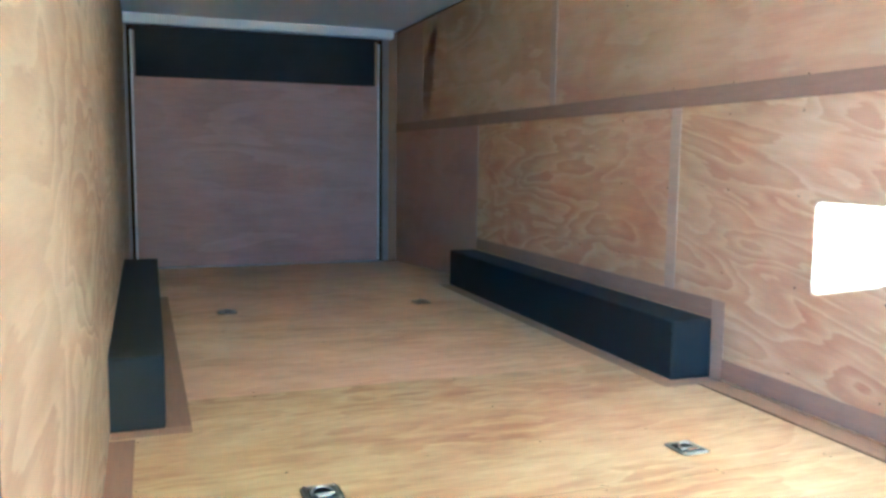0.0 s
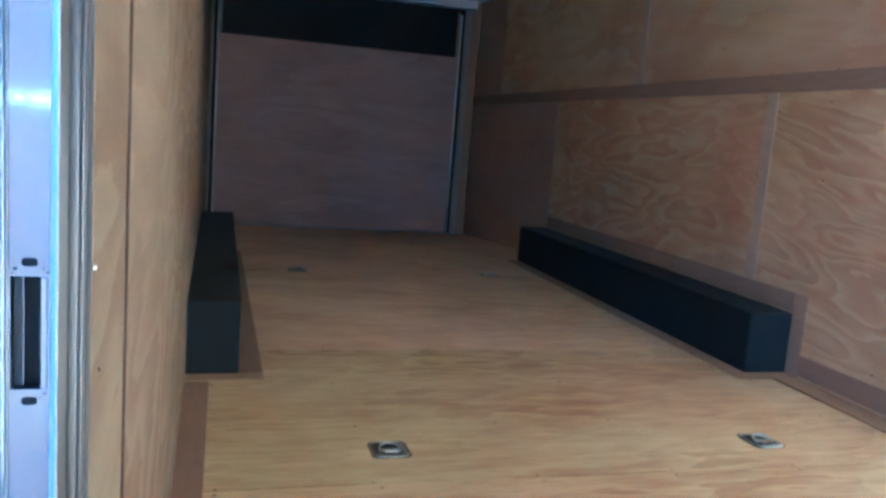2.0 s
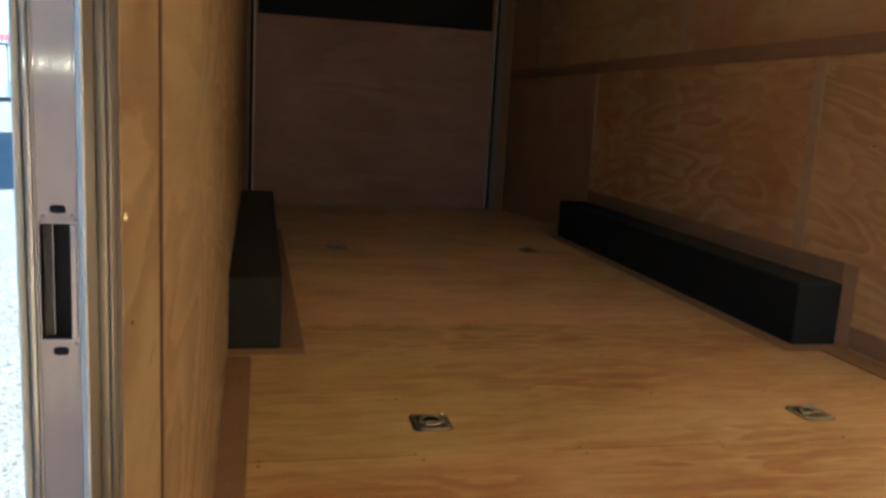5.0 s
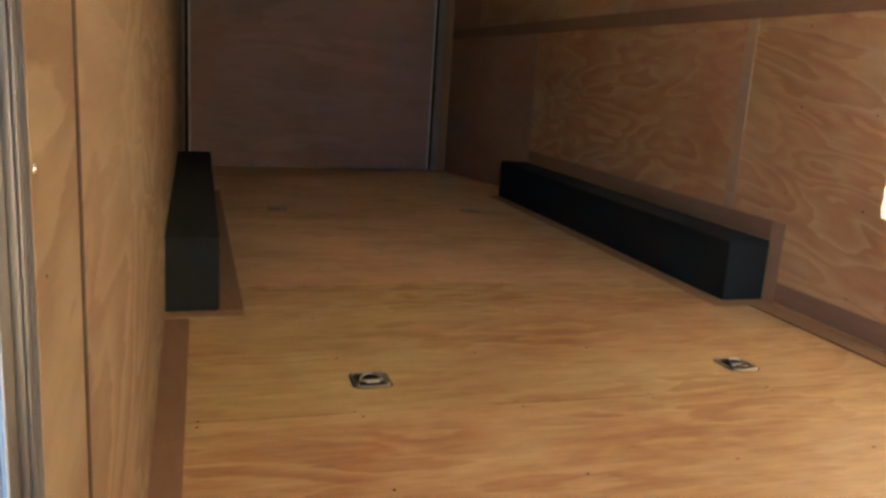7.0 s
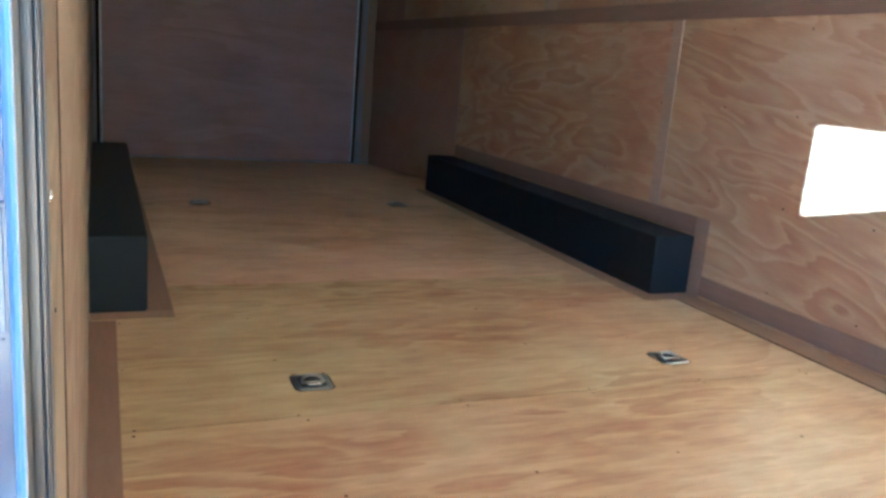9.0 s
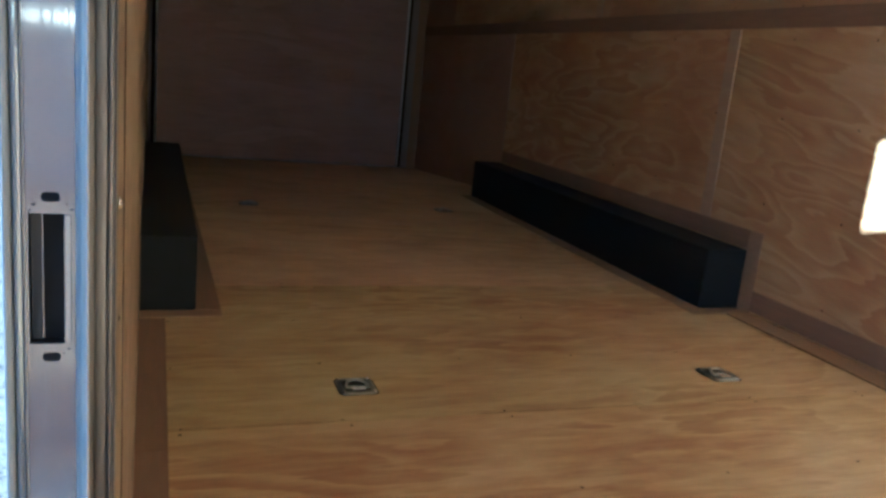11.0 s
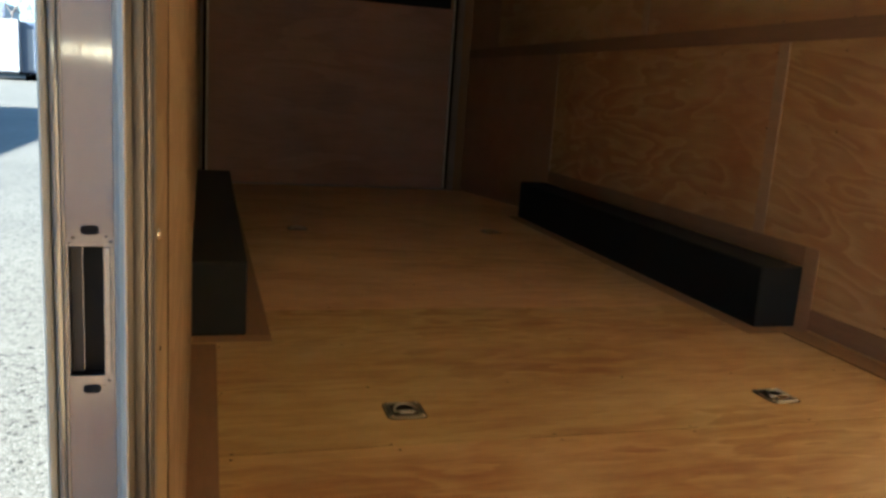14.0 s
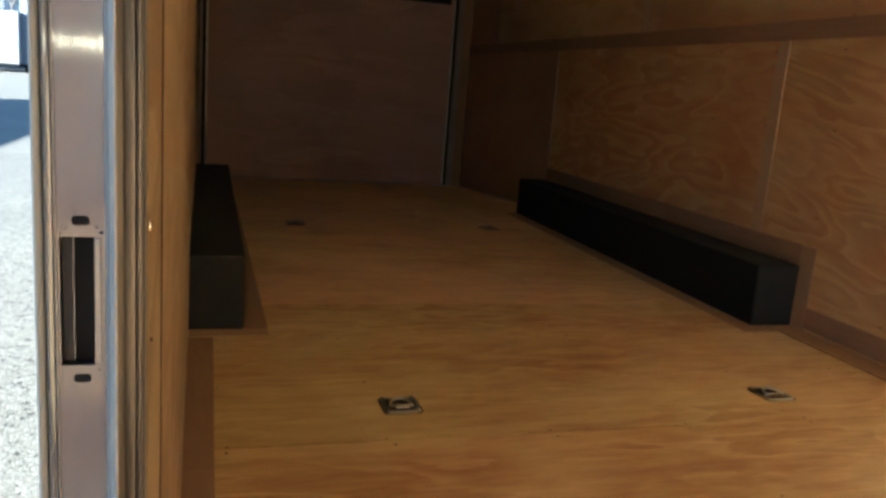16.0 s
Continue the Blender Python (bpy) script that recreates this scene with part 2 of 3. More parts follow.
POCKET = plain("latch_pocket_plastic", (0.024, 0.024, 0.031), 0.7, 0.12, 30.0, 0.2)
PALE_LATCH = frame_metal("pale_latch_rim", (0.33, 0.325, 0.365), (0.40, 0.395, 0.435), 0.16)
PIT_SIDE = plain("recess_side", (0.055, 0.055, 0.06), 0.6, 0.1, 4.0, 0.3)
WHITE_PAINT = plain("white_trailer_skin", (0.80, 0.80, 0.80), 0.3, 0.03)
# grey paint made darker and bluer: the look of shade is in its colour
SHADED_GREY = plain("shaded_grey_skin", (0.045, 0.062, 0.10), 0.35, 0.05)
# white paint held dark, so the sunlit yard doesn't clip at indoor exposure
FAR_WHITE = plain("dimmed_white_skin", (0.17, 0.175, 0.19), 0.4, 0.05)
TYRE = plain("tyre_rubber", (0.008, 0.008, 0.009), 0.9, 0.12, 4.0, 0.1)
RED = plain("red_lettering", (0.16, 0.025, 0.02), 0.6, 0.12, 4.0, 0.2)
BLUE_DARK = plain("dark_blue_paint", (0.003, 0.006, 0.016), 0.6, 0.12, 4.0, 0.1)
DARK_GRASS = plain("dark_winter_grass", (0.05, 0.05, 0.03), 0.9, 0.3, 2.0)
BARK = plain("grey_bark", (0.12, 0.10, 0.085), 0.9, 0.25, 20.0)
BANNER = plain("blue_grey_banner", (0.07, 0.09, 0.14), 0.5, 0.06)


def gravel():
    """Crushed pale stone: rounded cells, shade painted into the gaps, fines and patches between."""
    m = Mat("pale_limestone_gravel", 0.95, 0.0, 0.3)
    warp = m.node("ShaderNodeTexNoise", Scale=9.0, Detail=3.0)
    m.put(m.co, warp, "Vector")
    co = m.mix(0.03, m.co, warp.outputs["Color"])
    cell = m.node("ShaderNodeTexVoronoi", Scale=62.0)
    edge = m.node("ShaderNodeTexVoronoi", Scale=62.0)
    edge.feature = "DISTANCE_TO_EDGE"
    big_edge = m.node("ShaderNodeTexVoronoi", Scale=27.0)
    big_edge.feature = "DISTANCE_TO_EDGE"
    for n in (cell, edge, big_edge):
        m.put(co, n, "Vector")
    # stone tones set below their real paleness to offset the raised exposure
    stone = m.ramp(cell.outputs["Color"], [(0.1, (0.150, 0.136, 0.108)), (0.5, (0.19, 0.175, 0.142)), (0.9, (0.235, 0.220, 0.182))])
    gap = m.ramp(edge.outputs["Distance"], [(0.0, 0.45), (0.09, 1.0)])
    hole = m.noise(m.scaled(30, 30, 30, False), 1.0, 3.0, 0.65)
    pits = m.ramp(hole, [(0.36, 0.30), (0.43, 1.0)])
    patch = m.noise(m.scaled(0.6, 0.6, 0.6, False), 1.0, 5.0, 0.6)
    c = m.mix(1.0, stone, gap, "MULTIPLY")
    c = m.mix(1.0, c, pits, "MULTIPLY")
    c = m.mix(0.6, c, m.ramp(patch, [(0.3, 0.75), (0.7, 1.1)]), "MULTIPLY")
    m.color(c)
    h = m.math("ADD", m.math("MINIMUM", edge.outputs["Distance"], 0.25), m.math("MULTIPLY", big_edge.outputs["Distance"], 0.5))
    m.bump(h, 0.35, 0.012)
    return m.m


GRAVEL = gravel()


# ---- mesh helpers ----
def box(x0, x1, y0, y1, z0, z1, bevel=0.0, segs=1):
    bm = bmesh.new()
    bmesh.ops.create_cube(bm, size=1.0)
    for v in bm.verts:
        v.co = Vector((x0 + (v.co.x + 0.5) * (x1 - x0), y0 + (v.co.y + 0.5) * (y1 - y0), z0 + (v.co.z + 0.5) * (z1 - z0)))
    if bevel:
        bmesh.ops.bevel(bm, geom=bm.edges[:], offset=bevel, segments=segs, affect="EDGES", profile=0.5)
    return bm


def join(*bms):
    out = bmesh.new()
    for b in bms:
        me = bpy.data.meshes.new("tmp")
        b.to_mesh(me)
        b.free()
        out.from_mesh(me)
        bpy.data.meshes.remove(me)
    return out


def cylinder(p, q, r0, r1=None, segs=16):
    p, q = Vector(p), Vector(q)
    bm = bmesh.new()
    bmesh.ops.create_cone(bm, cap_ends=True, segments=segs, radius1=r0, radius2=r0 if r1 is None else r1, depth=(q - p).length)
    turn = (q - p).to_track_quat("Z", "Y").to_matrix().to_4x4()
    bm.transform(Matrix.Translation((p + q) / 2) @ turn)
    return bm


def extruded(outline, z0, z1, closed=True, caps=True):
    """A prism over an outline of (x, y), from z0 to z1; without caps its sides shade as true uprights."""
    bm = bmesh.new()
    low = [bm.verts.new((x, y, z0)) for x, y in outline]
    top = [bm.verts.new((x, y, z1)) for x, y in outline]
    n = len(outline)
    for i in range(n if closed else n - 1):
        j = (i + 1) % n
        bm.faces.new((low[i], low[j], top[j], top[i]))
    if closed and caps:
        bm.faces.new(top)
        bm.faces.new(low[::-1])
    bmesh.ops.recalc_face_normals(bm, faces=bm.faces[:])
    return bm


def mesh_object(name, bm, material, smooth=False):
    me = bpy.data.meshes.new(name)
    bm.to_mesh(me)
    bm.free()
    me.materials.append(material)
    if smooth:
        for p in me.polygons:
            p.use_smooth = True
    return new(name, me)


def part(name, bm, material, parent, label="", smooth=False):
    ob = mesh_object(name, bm, material, smooth)
    ob.parent = parent
    ob.matrix_parent_inverse = parent.matrix_basis.inverted()
    if label:
        tagged(ob, label)
    return ob


def structure(name, bm, material, label, category):
    return tagged(mesh_object(name, bm, material), label, category, kind="structure")


def thing(name, label, category, at=(0, 0, 0), group=""):
    ob = new(name)
    ob.empty_display_size = 0.1
    ob.matrix_basis = Matrix.Translation(at)
    return tagged(ob, label, category, group)


# ---- the cargo trailer: floor ----
W = 2.42           # inner width
FRONT, REAR = -4.30, 7.50
CEIL = 2.13
TAIL, DROP = 5.95, 0.090     # start of the sloping tail of the floor, and its fall


def floor_z(y):
    return 0.0 if y <= TAIL else -DROP * (y - TAIL) / (REAR - TAIL)


def sheet(x0, x1, y0, y1, thick=0.018, bevel=0.0005):
    bm = box(x0, x1, y0, y1, -thick, 0.0)
    top = [e for e in bm.edges if all(v.co.z > -1e-6 for v in e.verts)]
    bmesh.ops.bevel(bm, geom=top, offset=bevel, segments=1, affect="EDGES")
    for v in bm.verts:
        v.co.z += floor_z(v.co.y)
    return bm


subfloor = bmesh.new()
prof = [(FRONT - 0.05, -0.02), (TAIL, -0.02), (REAR + 0.05, -0.02 - DROP - 0.003), (REAR + 0.05, -0.16 - DROP), (TAIL, -0.16), (FRONT - 0.05, -0.16)]
va = [subfloor.verts.new((-0.04, y, z)) for y, z in prof]
vb = [subfloor.verts.new((W + 0.04, y, z)) for y, z in prof]
for i in range(6):
    j = (i + 1) % 6
    subfloor.faces.new((va[i], va[j], vb[j], vb[i]))
subfloor.faces.new(va[::-1])
subfloor.faces.new(vb)
bmesh.ops.recalc_face_normals(subfloor, faces=subfloor.faces[:])
floor = structure("floor", subfloor, BACKING, "bare plywood floor of an empty cargo trailer", "floor")
SEAMS = [FRONT, -3.035, -1.815, -0.595, 0.625, 1.845, 3.065, 4.285, 5.505, TAIL, 6.725, REAR]
for a, b in zip(SEAMS, SEAMS[1:]):
    part("plywood_sheet", sheet(-0.03, W, a + 0.0006, b - 0.0006), FLOOR_PLY if a < 3.0 else FLOOR_PINK_LIFTED, floor)


def split(points, width):
    """A thin dark crack along a line of (x, y), widening and narrowing."""
    rng = random.Random(9)
    bm = bmesh.new()
    rows = []
    for i, (x, y) in enumerate(points):
        w = width * (0.25 + 0.9 * rng.random()) * (0.2 if i in (0, len(points) - 1) else 1)
        rows.append((bm.verts.new((x, y - w, 0.0006)), bm.verts.new((x, y + w, 0.0006))))
    for (a, b), (c, d) in zip(rows, rows[1:]):
        bm.faces.new((a, c, d, b))
    return bm


def wander(x0, x1, y, n, seed):
    rng = random.Random(seed)
    return [(x0 + (x1 - x0) * i / n, y + rng.uniform(-0.0015, 0.0015)) for i in range(n + 1)]


part("split", split(wander(0.86, 1.38, 1.849, 22, 1), 0.0014), BACKING, floor, "dark split along a sheet joint")
part("split", split(wander(0.12, 0.52, 1.851, 16, 2), 0.0008), BACKING, floor, "dark split along a sheet joint")
part("split", split(wander(1.55, 2.05, 1.842, 16, 3), 0.0009), BACKING, floor, "dark split along a sheet joint")

# ---- ceiling ----
ceiling = structure("ceiling", join(box(-0.05, W + 0.05, FRONT - 0.05, REAR + 0.1, CEIL, CEIL + 0.06)), CEILING, "pale grey-white trailer ceiling panel", "ceiling")

# ---- right wall: two rows of plywood panels, cover strips on the joints ----
wall_right = structure("wall_east", box(W + 0.012, W + 0.06, FRONT - 0.05, REAR + 0.05, -0.3, CEIL + 0.03), BACKING, "plywood-lined trailer side wall with brown cover strips", "wall")


def right_panel(y0, y1, z0, z1, mat):
    return part("plywood_panel", box(W, W + 0.012, y0 + 0.001, y1 - 0.001, z0, z1, 0.0012), mat, wall_right)


for a, b in ((FRONT, -2.40), (-2.40, -0.40)):
    right_panel(a, b, 0.0, 1.216, WALL_PLY)
for a, b in ((-0.40, 0.64), (0.64, 3.075), (3.075, 5.405), (5.405, REAR)):
    right_panel(a, b, -0.14 if b == REAR else 0.0, 1.216, NEAR_PLY if b < 3.1 else END_PLY if b == REAR else WALL_PLY)
right_panel(FRONT, -0.58, 1.219, CEIL - 0.012, UPPER_PLY)
for a, b in ((-0.58, 1.86), (1.86, 4.285), (4.285, 6.72), (6.72, REAR)):
    right_panel(a, b, 1.219, CEIL - 0.012, END_PLY if b == REAR else UPPER_PLY)
part("joint_strip", box(W - 0.006, W - 0.0005, FRONT, REAR, 1.175, 1.255, 0.0015), STRIP, wall_right, "brown cover strip along the panel joint")
part("seam_strip", box(W - 0.0035, W - 0.0005, 3.014, 3.084, 0.346, 1.1745, 0.001), SEAM, wall_right, "pale cover strip over an upright joint")
part("seam_edge", box(W - 0.0045, W - 0.0005, 3.009, 3.0135, 0.346, 1.1745, 0.001), CAULK, wall_right, "pale line of filler")
part("seam_edge", box(W - 0.004, W - 0.0005, 5.402, 5.412, 0.30, 1.1745, 0.001), CAULK, wall_right, "pale line of filler")
part("seam_strip", box(W - 0.0030, W - 0.0005, 4.2405, 4.300, 1.2555, CEIL - 0.02, 0.001), SEAM, wall_right, "cover strip over an upright joint")
part("seam_edge", box(W - 0.004, W - 0.0005, 4.226, 4.240, 1.2555, CEIL - 0.02, 0.001), CAULK, wall_right, "pale line of filler")
part("box_strip", box(W - 0.006, W - 0.0005, 2.738, 5.400, 0.262, 0.345, 0.0015), STRIP, wall_right, "brown strip above the wheel box")
part("box_strip", box(W - 0.005, W - 0.0005, 2.655, 2.737, 0.0, 0.345, 0.0015), PALE_STRIP, wall_right, "pale strip at the end of the wheel box")
part("baseboard", box(W - 0.006, W - 0.0005, FRONT, 2.654, 0.012, 0.098, 0.0015), STRIP, wall_right, "brown strip along the foot of the wall")
part("floor_strip", box(2.305, W - 0.0065, FRONT, 2.654, 0.0006, 0.0045, 0.0015), EDGE_STRIP, wall_right, "pale strip along the floor edge")
part("strip_edge", box(2.2965, 2.3045, FRONT, 2.654, 0.0004, 0.0012), BACKING, wall_right, "dark joint along the floor strip")
part("ceiling_gap", box(W - 0.004, W + 0.001, FRONT, REAR, CEIL - 0.0115, CEIL - 0.0005), BACKING, wall_right, "dark shadow gap under the ceiling")

# ---- left wall with the side door opening ----
DOOR_A, DOOR_B, DOOR_TOP, SILL = -0.93, 0.440, 1.86, 0.0
OUT = -0.045
FWD_A, FWD_B = -4.15, -1.50     # unseen second side opening near the front, added to let in more light
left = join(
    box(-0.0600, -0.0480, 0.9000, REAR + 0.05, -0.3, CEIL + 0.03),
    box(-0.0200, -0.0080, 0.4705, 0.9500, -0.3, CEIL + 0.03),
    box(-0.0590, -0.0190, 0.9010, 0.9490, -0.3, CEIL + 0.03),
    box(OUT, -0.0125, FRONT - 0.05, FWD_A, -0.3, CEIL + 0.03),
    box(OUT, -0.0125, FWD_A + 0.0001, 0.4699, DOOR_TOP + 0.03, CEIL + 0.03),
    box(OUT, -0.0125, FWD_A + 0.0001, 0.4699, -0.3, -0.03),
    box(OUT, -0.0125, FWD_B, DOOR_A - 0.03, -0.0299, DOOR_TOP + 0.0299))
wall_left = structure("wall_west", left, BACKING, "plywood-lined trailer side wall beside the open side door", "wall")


def left_panel(y0, x0, y1, x1, z0, z1, mat, name="plywood_panel"):
    bm = extruded([(x0, y0), (x1, y1), (x1 - 0.012, y1), (x0 - 0.012, y0)], z0, z1)
    bmesh.ops.bevel(bm, geom=bm.edges[:], offset=0.001, segments=1, affect="EDGES")
    return part(name, bm, mat, wall_left)


left_panel(0.455, 0.0276, 0.668, 0.0223, 0.0, CEIL - 0.02, DIMMED_PLY)
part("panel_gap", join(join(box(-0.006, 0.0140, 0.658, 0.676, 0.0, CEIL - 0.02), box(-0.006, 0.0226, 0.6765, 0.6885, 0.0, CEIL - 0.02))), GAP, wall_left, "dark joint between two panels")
left_panel(0.689, 0.0228, 2.700, 0.0008, 0.0, CEIL - 0.02, DIMMED_PLY)
left_panel(2.702, 0.0008, 5.12, -0.0185, 0.0, CEIL - 0.02, DIMMED_PLY)
left_panel(5.122, -0.0185, REAR, -0.0355, -0.14, CEIL - 0.02, DIMMED_PLY)
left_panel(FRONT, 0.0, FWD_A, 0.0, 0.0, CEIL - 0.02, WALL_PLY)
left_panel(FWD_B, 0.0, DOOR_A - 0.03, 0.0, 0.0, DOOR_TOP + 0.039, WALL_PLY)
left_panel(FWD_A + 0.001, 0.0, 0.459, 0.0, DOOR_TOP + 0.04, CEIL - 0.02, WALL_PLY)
part("baseboard", box(0.006, 0.080, 0.47, 1.75, 0.0005, 0.004, 0.001), STRIP, wall_left, "flat brown strip along the floor edge")
part("baseboard", box(-0.002, 0.080, 1.751, 2.668, 0.0005, 0.004, 0.001), STRIP, wall_left, "flat brown strip along the floor edge")

# ---- side door frame: extruded aluminium with a latch plate ----
door_frame = tagged(new("door_1"), "aluminium side door frame with a latch opening, door swung open", "door frame", kind="structure")
Z0, Z1 = -0.02, DOOR_TOP
part("outer_bead", extruded([(-0.0185, 0.470), (-0.0191, 0.4300), (-0.0186, 0.4272), (-0.0176, 0.4262), (-0.0160, 0.4266), (-0.0152, 0.4276), (-0.0152, 0.470)], Z0, Z1), SATIN, door_frame, "satin grey outer edge")
part("ridge", extruded([(-0.0107, 0.470), (-0.0107, 0.4303), (-0.0105, 0.4296), (-0.0101, 0.4298), (-0.0100, 0.4312), (-0.0100, 0.470)], Z0, Z1), PALE_METAL, door_frame, "thin bright ridge")


def latch_plate():
    """The face of the jamb with a tall latch opening, two oval screw holes and a rim."""
    x0, x1, y = -0.0099, 0.0108, 0.4315
    zc = 0.768
    ox0, ox1, oz0, oz1 = -0.0088, 0.0060, zc - 0.031, zc + 0.031
    xs = [x0, ox0, ox1, x1]
    zs = [Z0, oz0, oz1, Z1]
    bm = bmesh.new()
    grid = [[bm.verts.new((x, y, z)) for x in xs] for z in zs]
    for i in range(3):
        for j in range(3):
            if i == 1 and j == 1:
                continue
            bm.faces.new((grid[i][j], grid[i][j + 1], grid[i + 1][j + 1], grid[i + 1][j]))
    rim = [grid[1][1], grid[1][2], grid[2][2], grid[2][1]]
    deep = [bm.verts.new(v.co + Vector((0, 0.0016, 0))) for v in rim]
    for i in range(4):
        j = (i + 1) % 4
        bm.faces.new((rim[i], rim[j], deep[j], deep[i]))
    bmesh.ops.recalc_face_normals(bm, faces=bm.faces[:])
    return bm, (ox0, ox1, oz0, oz1, y)


plate_bm, (ox0, ox1, oz0, oz1, py) = latch_plate()
plate = part("jamb_face", plate_bm, JAMB, door_frame, "grey-lilac jamb face")
pocket = join(box(ox0 - 0.001, ox1 + 0.001, py + 0.014, py + 0.016, oz0 - 0.002, oz1 + 0.002), box(ox0 - 0.003, ox0 - 0.0012, py + 0.0018, py + 0.014, oz0 - 0.002, oz1 + 0.002),
              box(ox1 + 0.0012, ox1 + 0.003, py + 0.0018, py + 0.014, oz0 - 0.002, oz1 + 0.002), box(ox0 - 0.003, ox1 + 0.003, py + 0.0018, py + 0.014, oz1 + 0.0022, oz1 + 0.004),
              box(ox0 - 0.003, ox1 + 0.003, py + 0.0018, py + 0.014, oz0 - 0.004, oz0 - 0.0022))
part("latch_pocket", pocket, POCKET, door_frame, "dark latch opening")
for sx, sz, sr in ((-0.0066, 0.8030, 0.0009), (-0.0080, 0.8004, 0.0006), (0.0072, 0.8036, 0.0006), (0.0092, 0.8012, 0.0008), (0.0040, 0.8052, 0.0005), (0.0078, 0.7345, 0.0007), (0.0056, 0.7322, 0.0005)):
    part("scuff", box(sx - sr, sx + sr, py - 0.00022, py - 0.00008, sz - 0.7 * sr, sz + 0.7 * sr), LILAC, plate, "small dark scuff")
part("latch_rim", box(ox1 + 0.0002, ox1 + 0.0030, py - 0.0009, py - 0.0001, oz0 + 0.0008, oz1 - 0.0004, 0.0003), PALE_LATCH, plate, "pale raised rim beside the latch opening")
part("pocket_side", box(ox0 + 0.0002, ox0 + 0.0050, py + 0.006, py + 0.0078, oz0, oz1), PIT_SIDE, door_frame, "grey inner wall of the latch opening")
part("pocket_edge", box(ox0 + 0.0051, ox0 + 0.0055, py + 0.005, py + 0.0082, oz0, oz1), JAMB, door_frame)
for zc in (0.8066, 0.7305):
    slot = bmesh.new()
    ring = []
    for i in range(20):
        a = 2 * math.pi * i / 20
        ring.append(slot.verts.new((0.0004 + 0.0020 * (1 if math.cos(a) > 0 else -1) + 0.0019 * math.cos(a), py - 0.00025, zc + 0.0022 * math.sin(a))))
    slot.faces.new(ring)
    ext = bmesh.ops.extrude_face_region(slot, geom=slot.faces[:])
    for v in [g for g in ext["geom"] if isinstance(g, bmesh.types.BMVert)]:
        v.co.y += 0.0002
    bmesh.ops.recalc_face_normals(slot, faces=slot.faces[:])
    part("screw_hole", slot, PIT, plate, "dark oval screw hole")
part("inner_lip", extruded([(0.0109, 0.4400), (0.0109, 0.4300), (0.0118, 0.4235), (0.0132, 0.4172), (0.0148, 0.4138), (0.0166, 0.4124), (0.0166, 0.4400)], Z0, Z1), LIP_GREY, door_frame, "satin blue-grey inner lip")
part("lip_edge", extruded([(0.0167, 0.4400), (0.0167, 0.4122), (0.0172, 0.4112), (0.0178, 0.4120), (0.0178, 0.4400)], Z0, Z1), PALE_METAL, door_frame, "thin bright lip edge")


def rib(x0, x1, y, depth, n=10):
    """Outline of an upright rounded rib between x0 and x1, its crest at y."""
    mid, half = (x0 + x1) / 2, (x1 - x0) / 2
    crest = [(mid - half * math.cos(math.pi * k / n), y + depth * (1 - math.sin(math.pi * k / n))) for k in range(n + 1)]
    return [(x0, 0.4700)] + crest + [(x1, 0.4700)]


part("bead_flank", extruded(rib(-0.0151, -0.0108, 0.4284, 0.0016), Z0, Z1, caps=False), FLANK, door_frame, "rounded grey metal flank", True)
part("lip_flank", extruded([(0.0179, 0.4400), (0.0179, 0.4126), (0.0182, 0.4140), (0.0184, 0.4400)], Z0, Z1), RIB, door_frame, "grey metal flank of the lip")
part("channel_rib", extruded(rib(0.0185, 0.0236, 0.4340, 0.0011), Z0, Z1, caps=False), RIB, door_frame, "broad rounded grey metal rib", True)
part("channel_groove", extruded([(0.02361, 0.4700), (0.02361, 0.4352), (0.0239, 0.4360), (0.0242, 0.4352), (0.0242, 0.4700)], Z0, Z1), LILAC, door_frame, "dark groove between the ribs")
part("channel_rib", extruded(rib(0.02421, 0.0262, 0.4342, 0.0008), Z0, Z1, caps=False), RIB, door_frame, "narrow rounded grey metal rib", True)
part("edge_trim", extruded([(0.0263, 0.4430), (0.0266, 0.4405), (0.0271, 0.4405), (0.0274, 0.4430), (0.0274, 0.4540), (0.0263, 0.4540)], Z0, Z1), LILAC, door_frame, "dark trim beside the plywood")
corner = bmesh.new()
arc = [(0.4699, DOOR_TOP)] + [(0.4300 - 0.06 + 0.06 * math.cos(a), DOOR_TOP - 0.06 + 0.06 * math.sin(a)) for a in (math.pi / 2 * k / 8 for k in range(8, -1, -1))] + [(0.4699, DOOR_TOP - 0.06)]
near, far = [[corner.verts.new((x, y, z)) for y, z in arc] for x in (-0.050, -0.0225)]
for k in range(len(arc)):
    m = (k + 1) % len(arc)
    corner.faces.new((near[k], near[m], far[m], far[k]))
corner.faces.new(near[::-1])
corner.faces.new(far)
bmesh.ops.recalc_face_normals(corner, faces=corner.faces[:])
part("corner_gusset", corner, SATIN, door_frame, "rounded corner of the opening")
# the opposite jamb, the head and the sill
part("centre_post", extruded([(-0.052, DOOR_A - 0.029), (-0.052, DOOR_A), (0.020, DOOR_A), (0.020, DOOR_A - 0.029)], Z0, Z1), ALU, door_frame)
part("head", box(-0.052, 0.020, DOOR_A - 0.029, 0.469, DOOR_TOP + 0.0005, DOOR_TOP + 0.029, 0.002), ALU, door_frame)
part("sill", box(-0.052, -0.001, DOOR_A, 0.4395, -0.0295, -0.0205, 0.002), ALU, door_frame)


def round_head(name, at, normal, r, mat, parent, label=""):
    bm = bmesh.new()
    bmesh.ops.create_uvsphere(bm, u_segments=12, v_segments=6, radius=r)
    for v in bm.verts:
        v.co.z = max(0, v.co.z) * 0.5
    bm.transform(Matrix.Translation(at) @ Vector(normal).to_track_quat("Z", "Y").to_matrix().to_4x4())
    return part(name, bm, mat, parent, label, True)


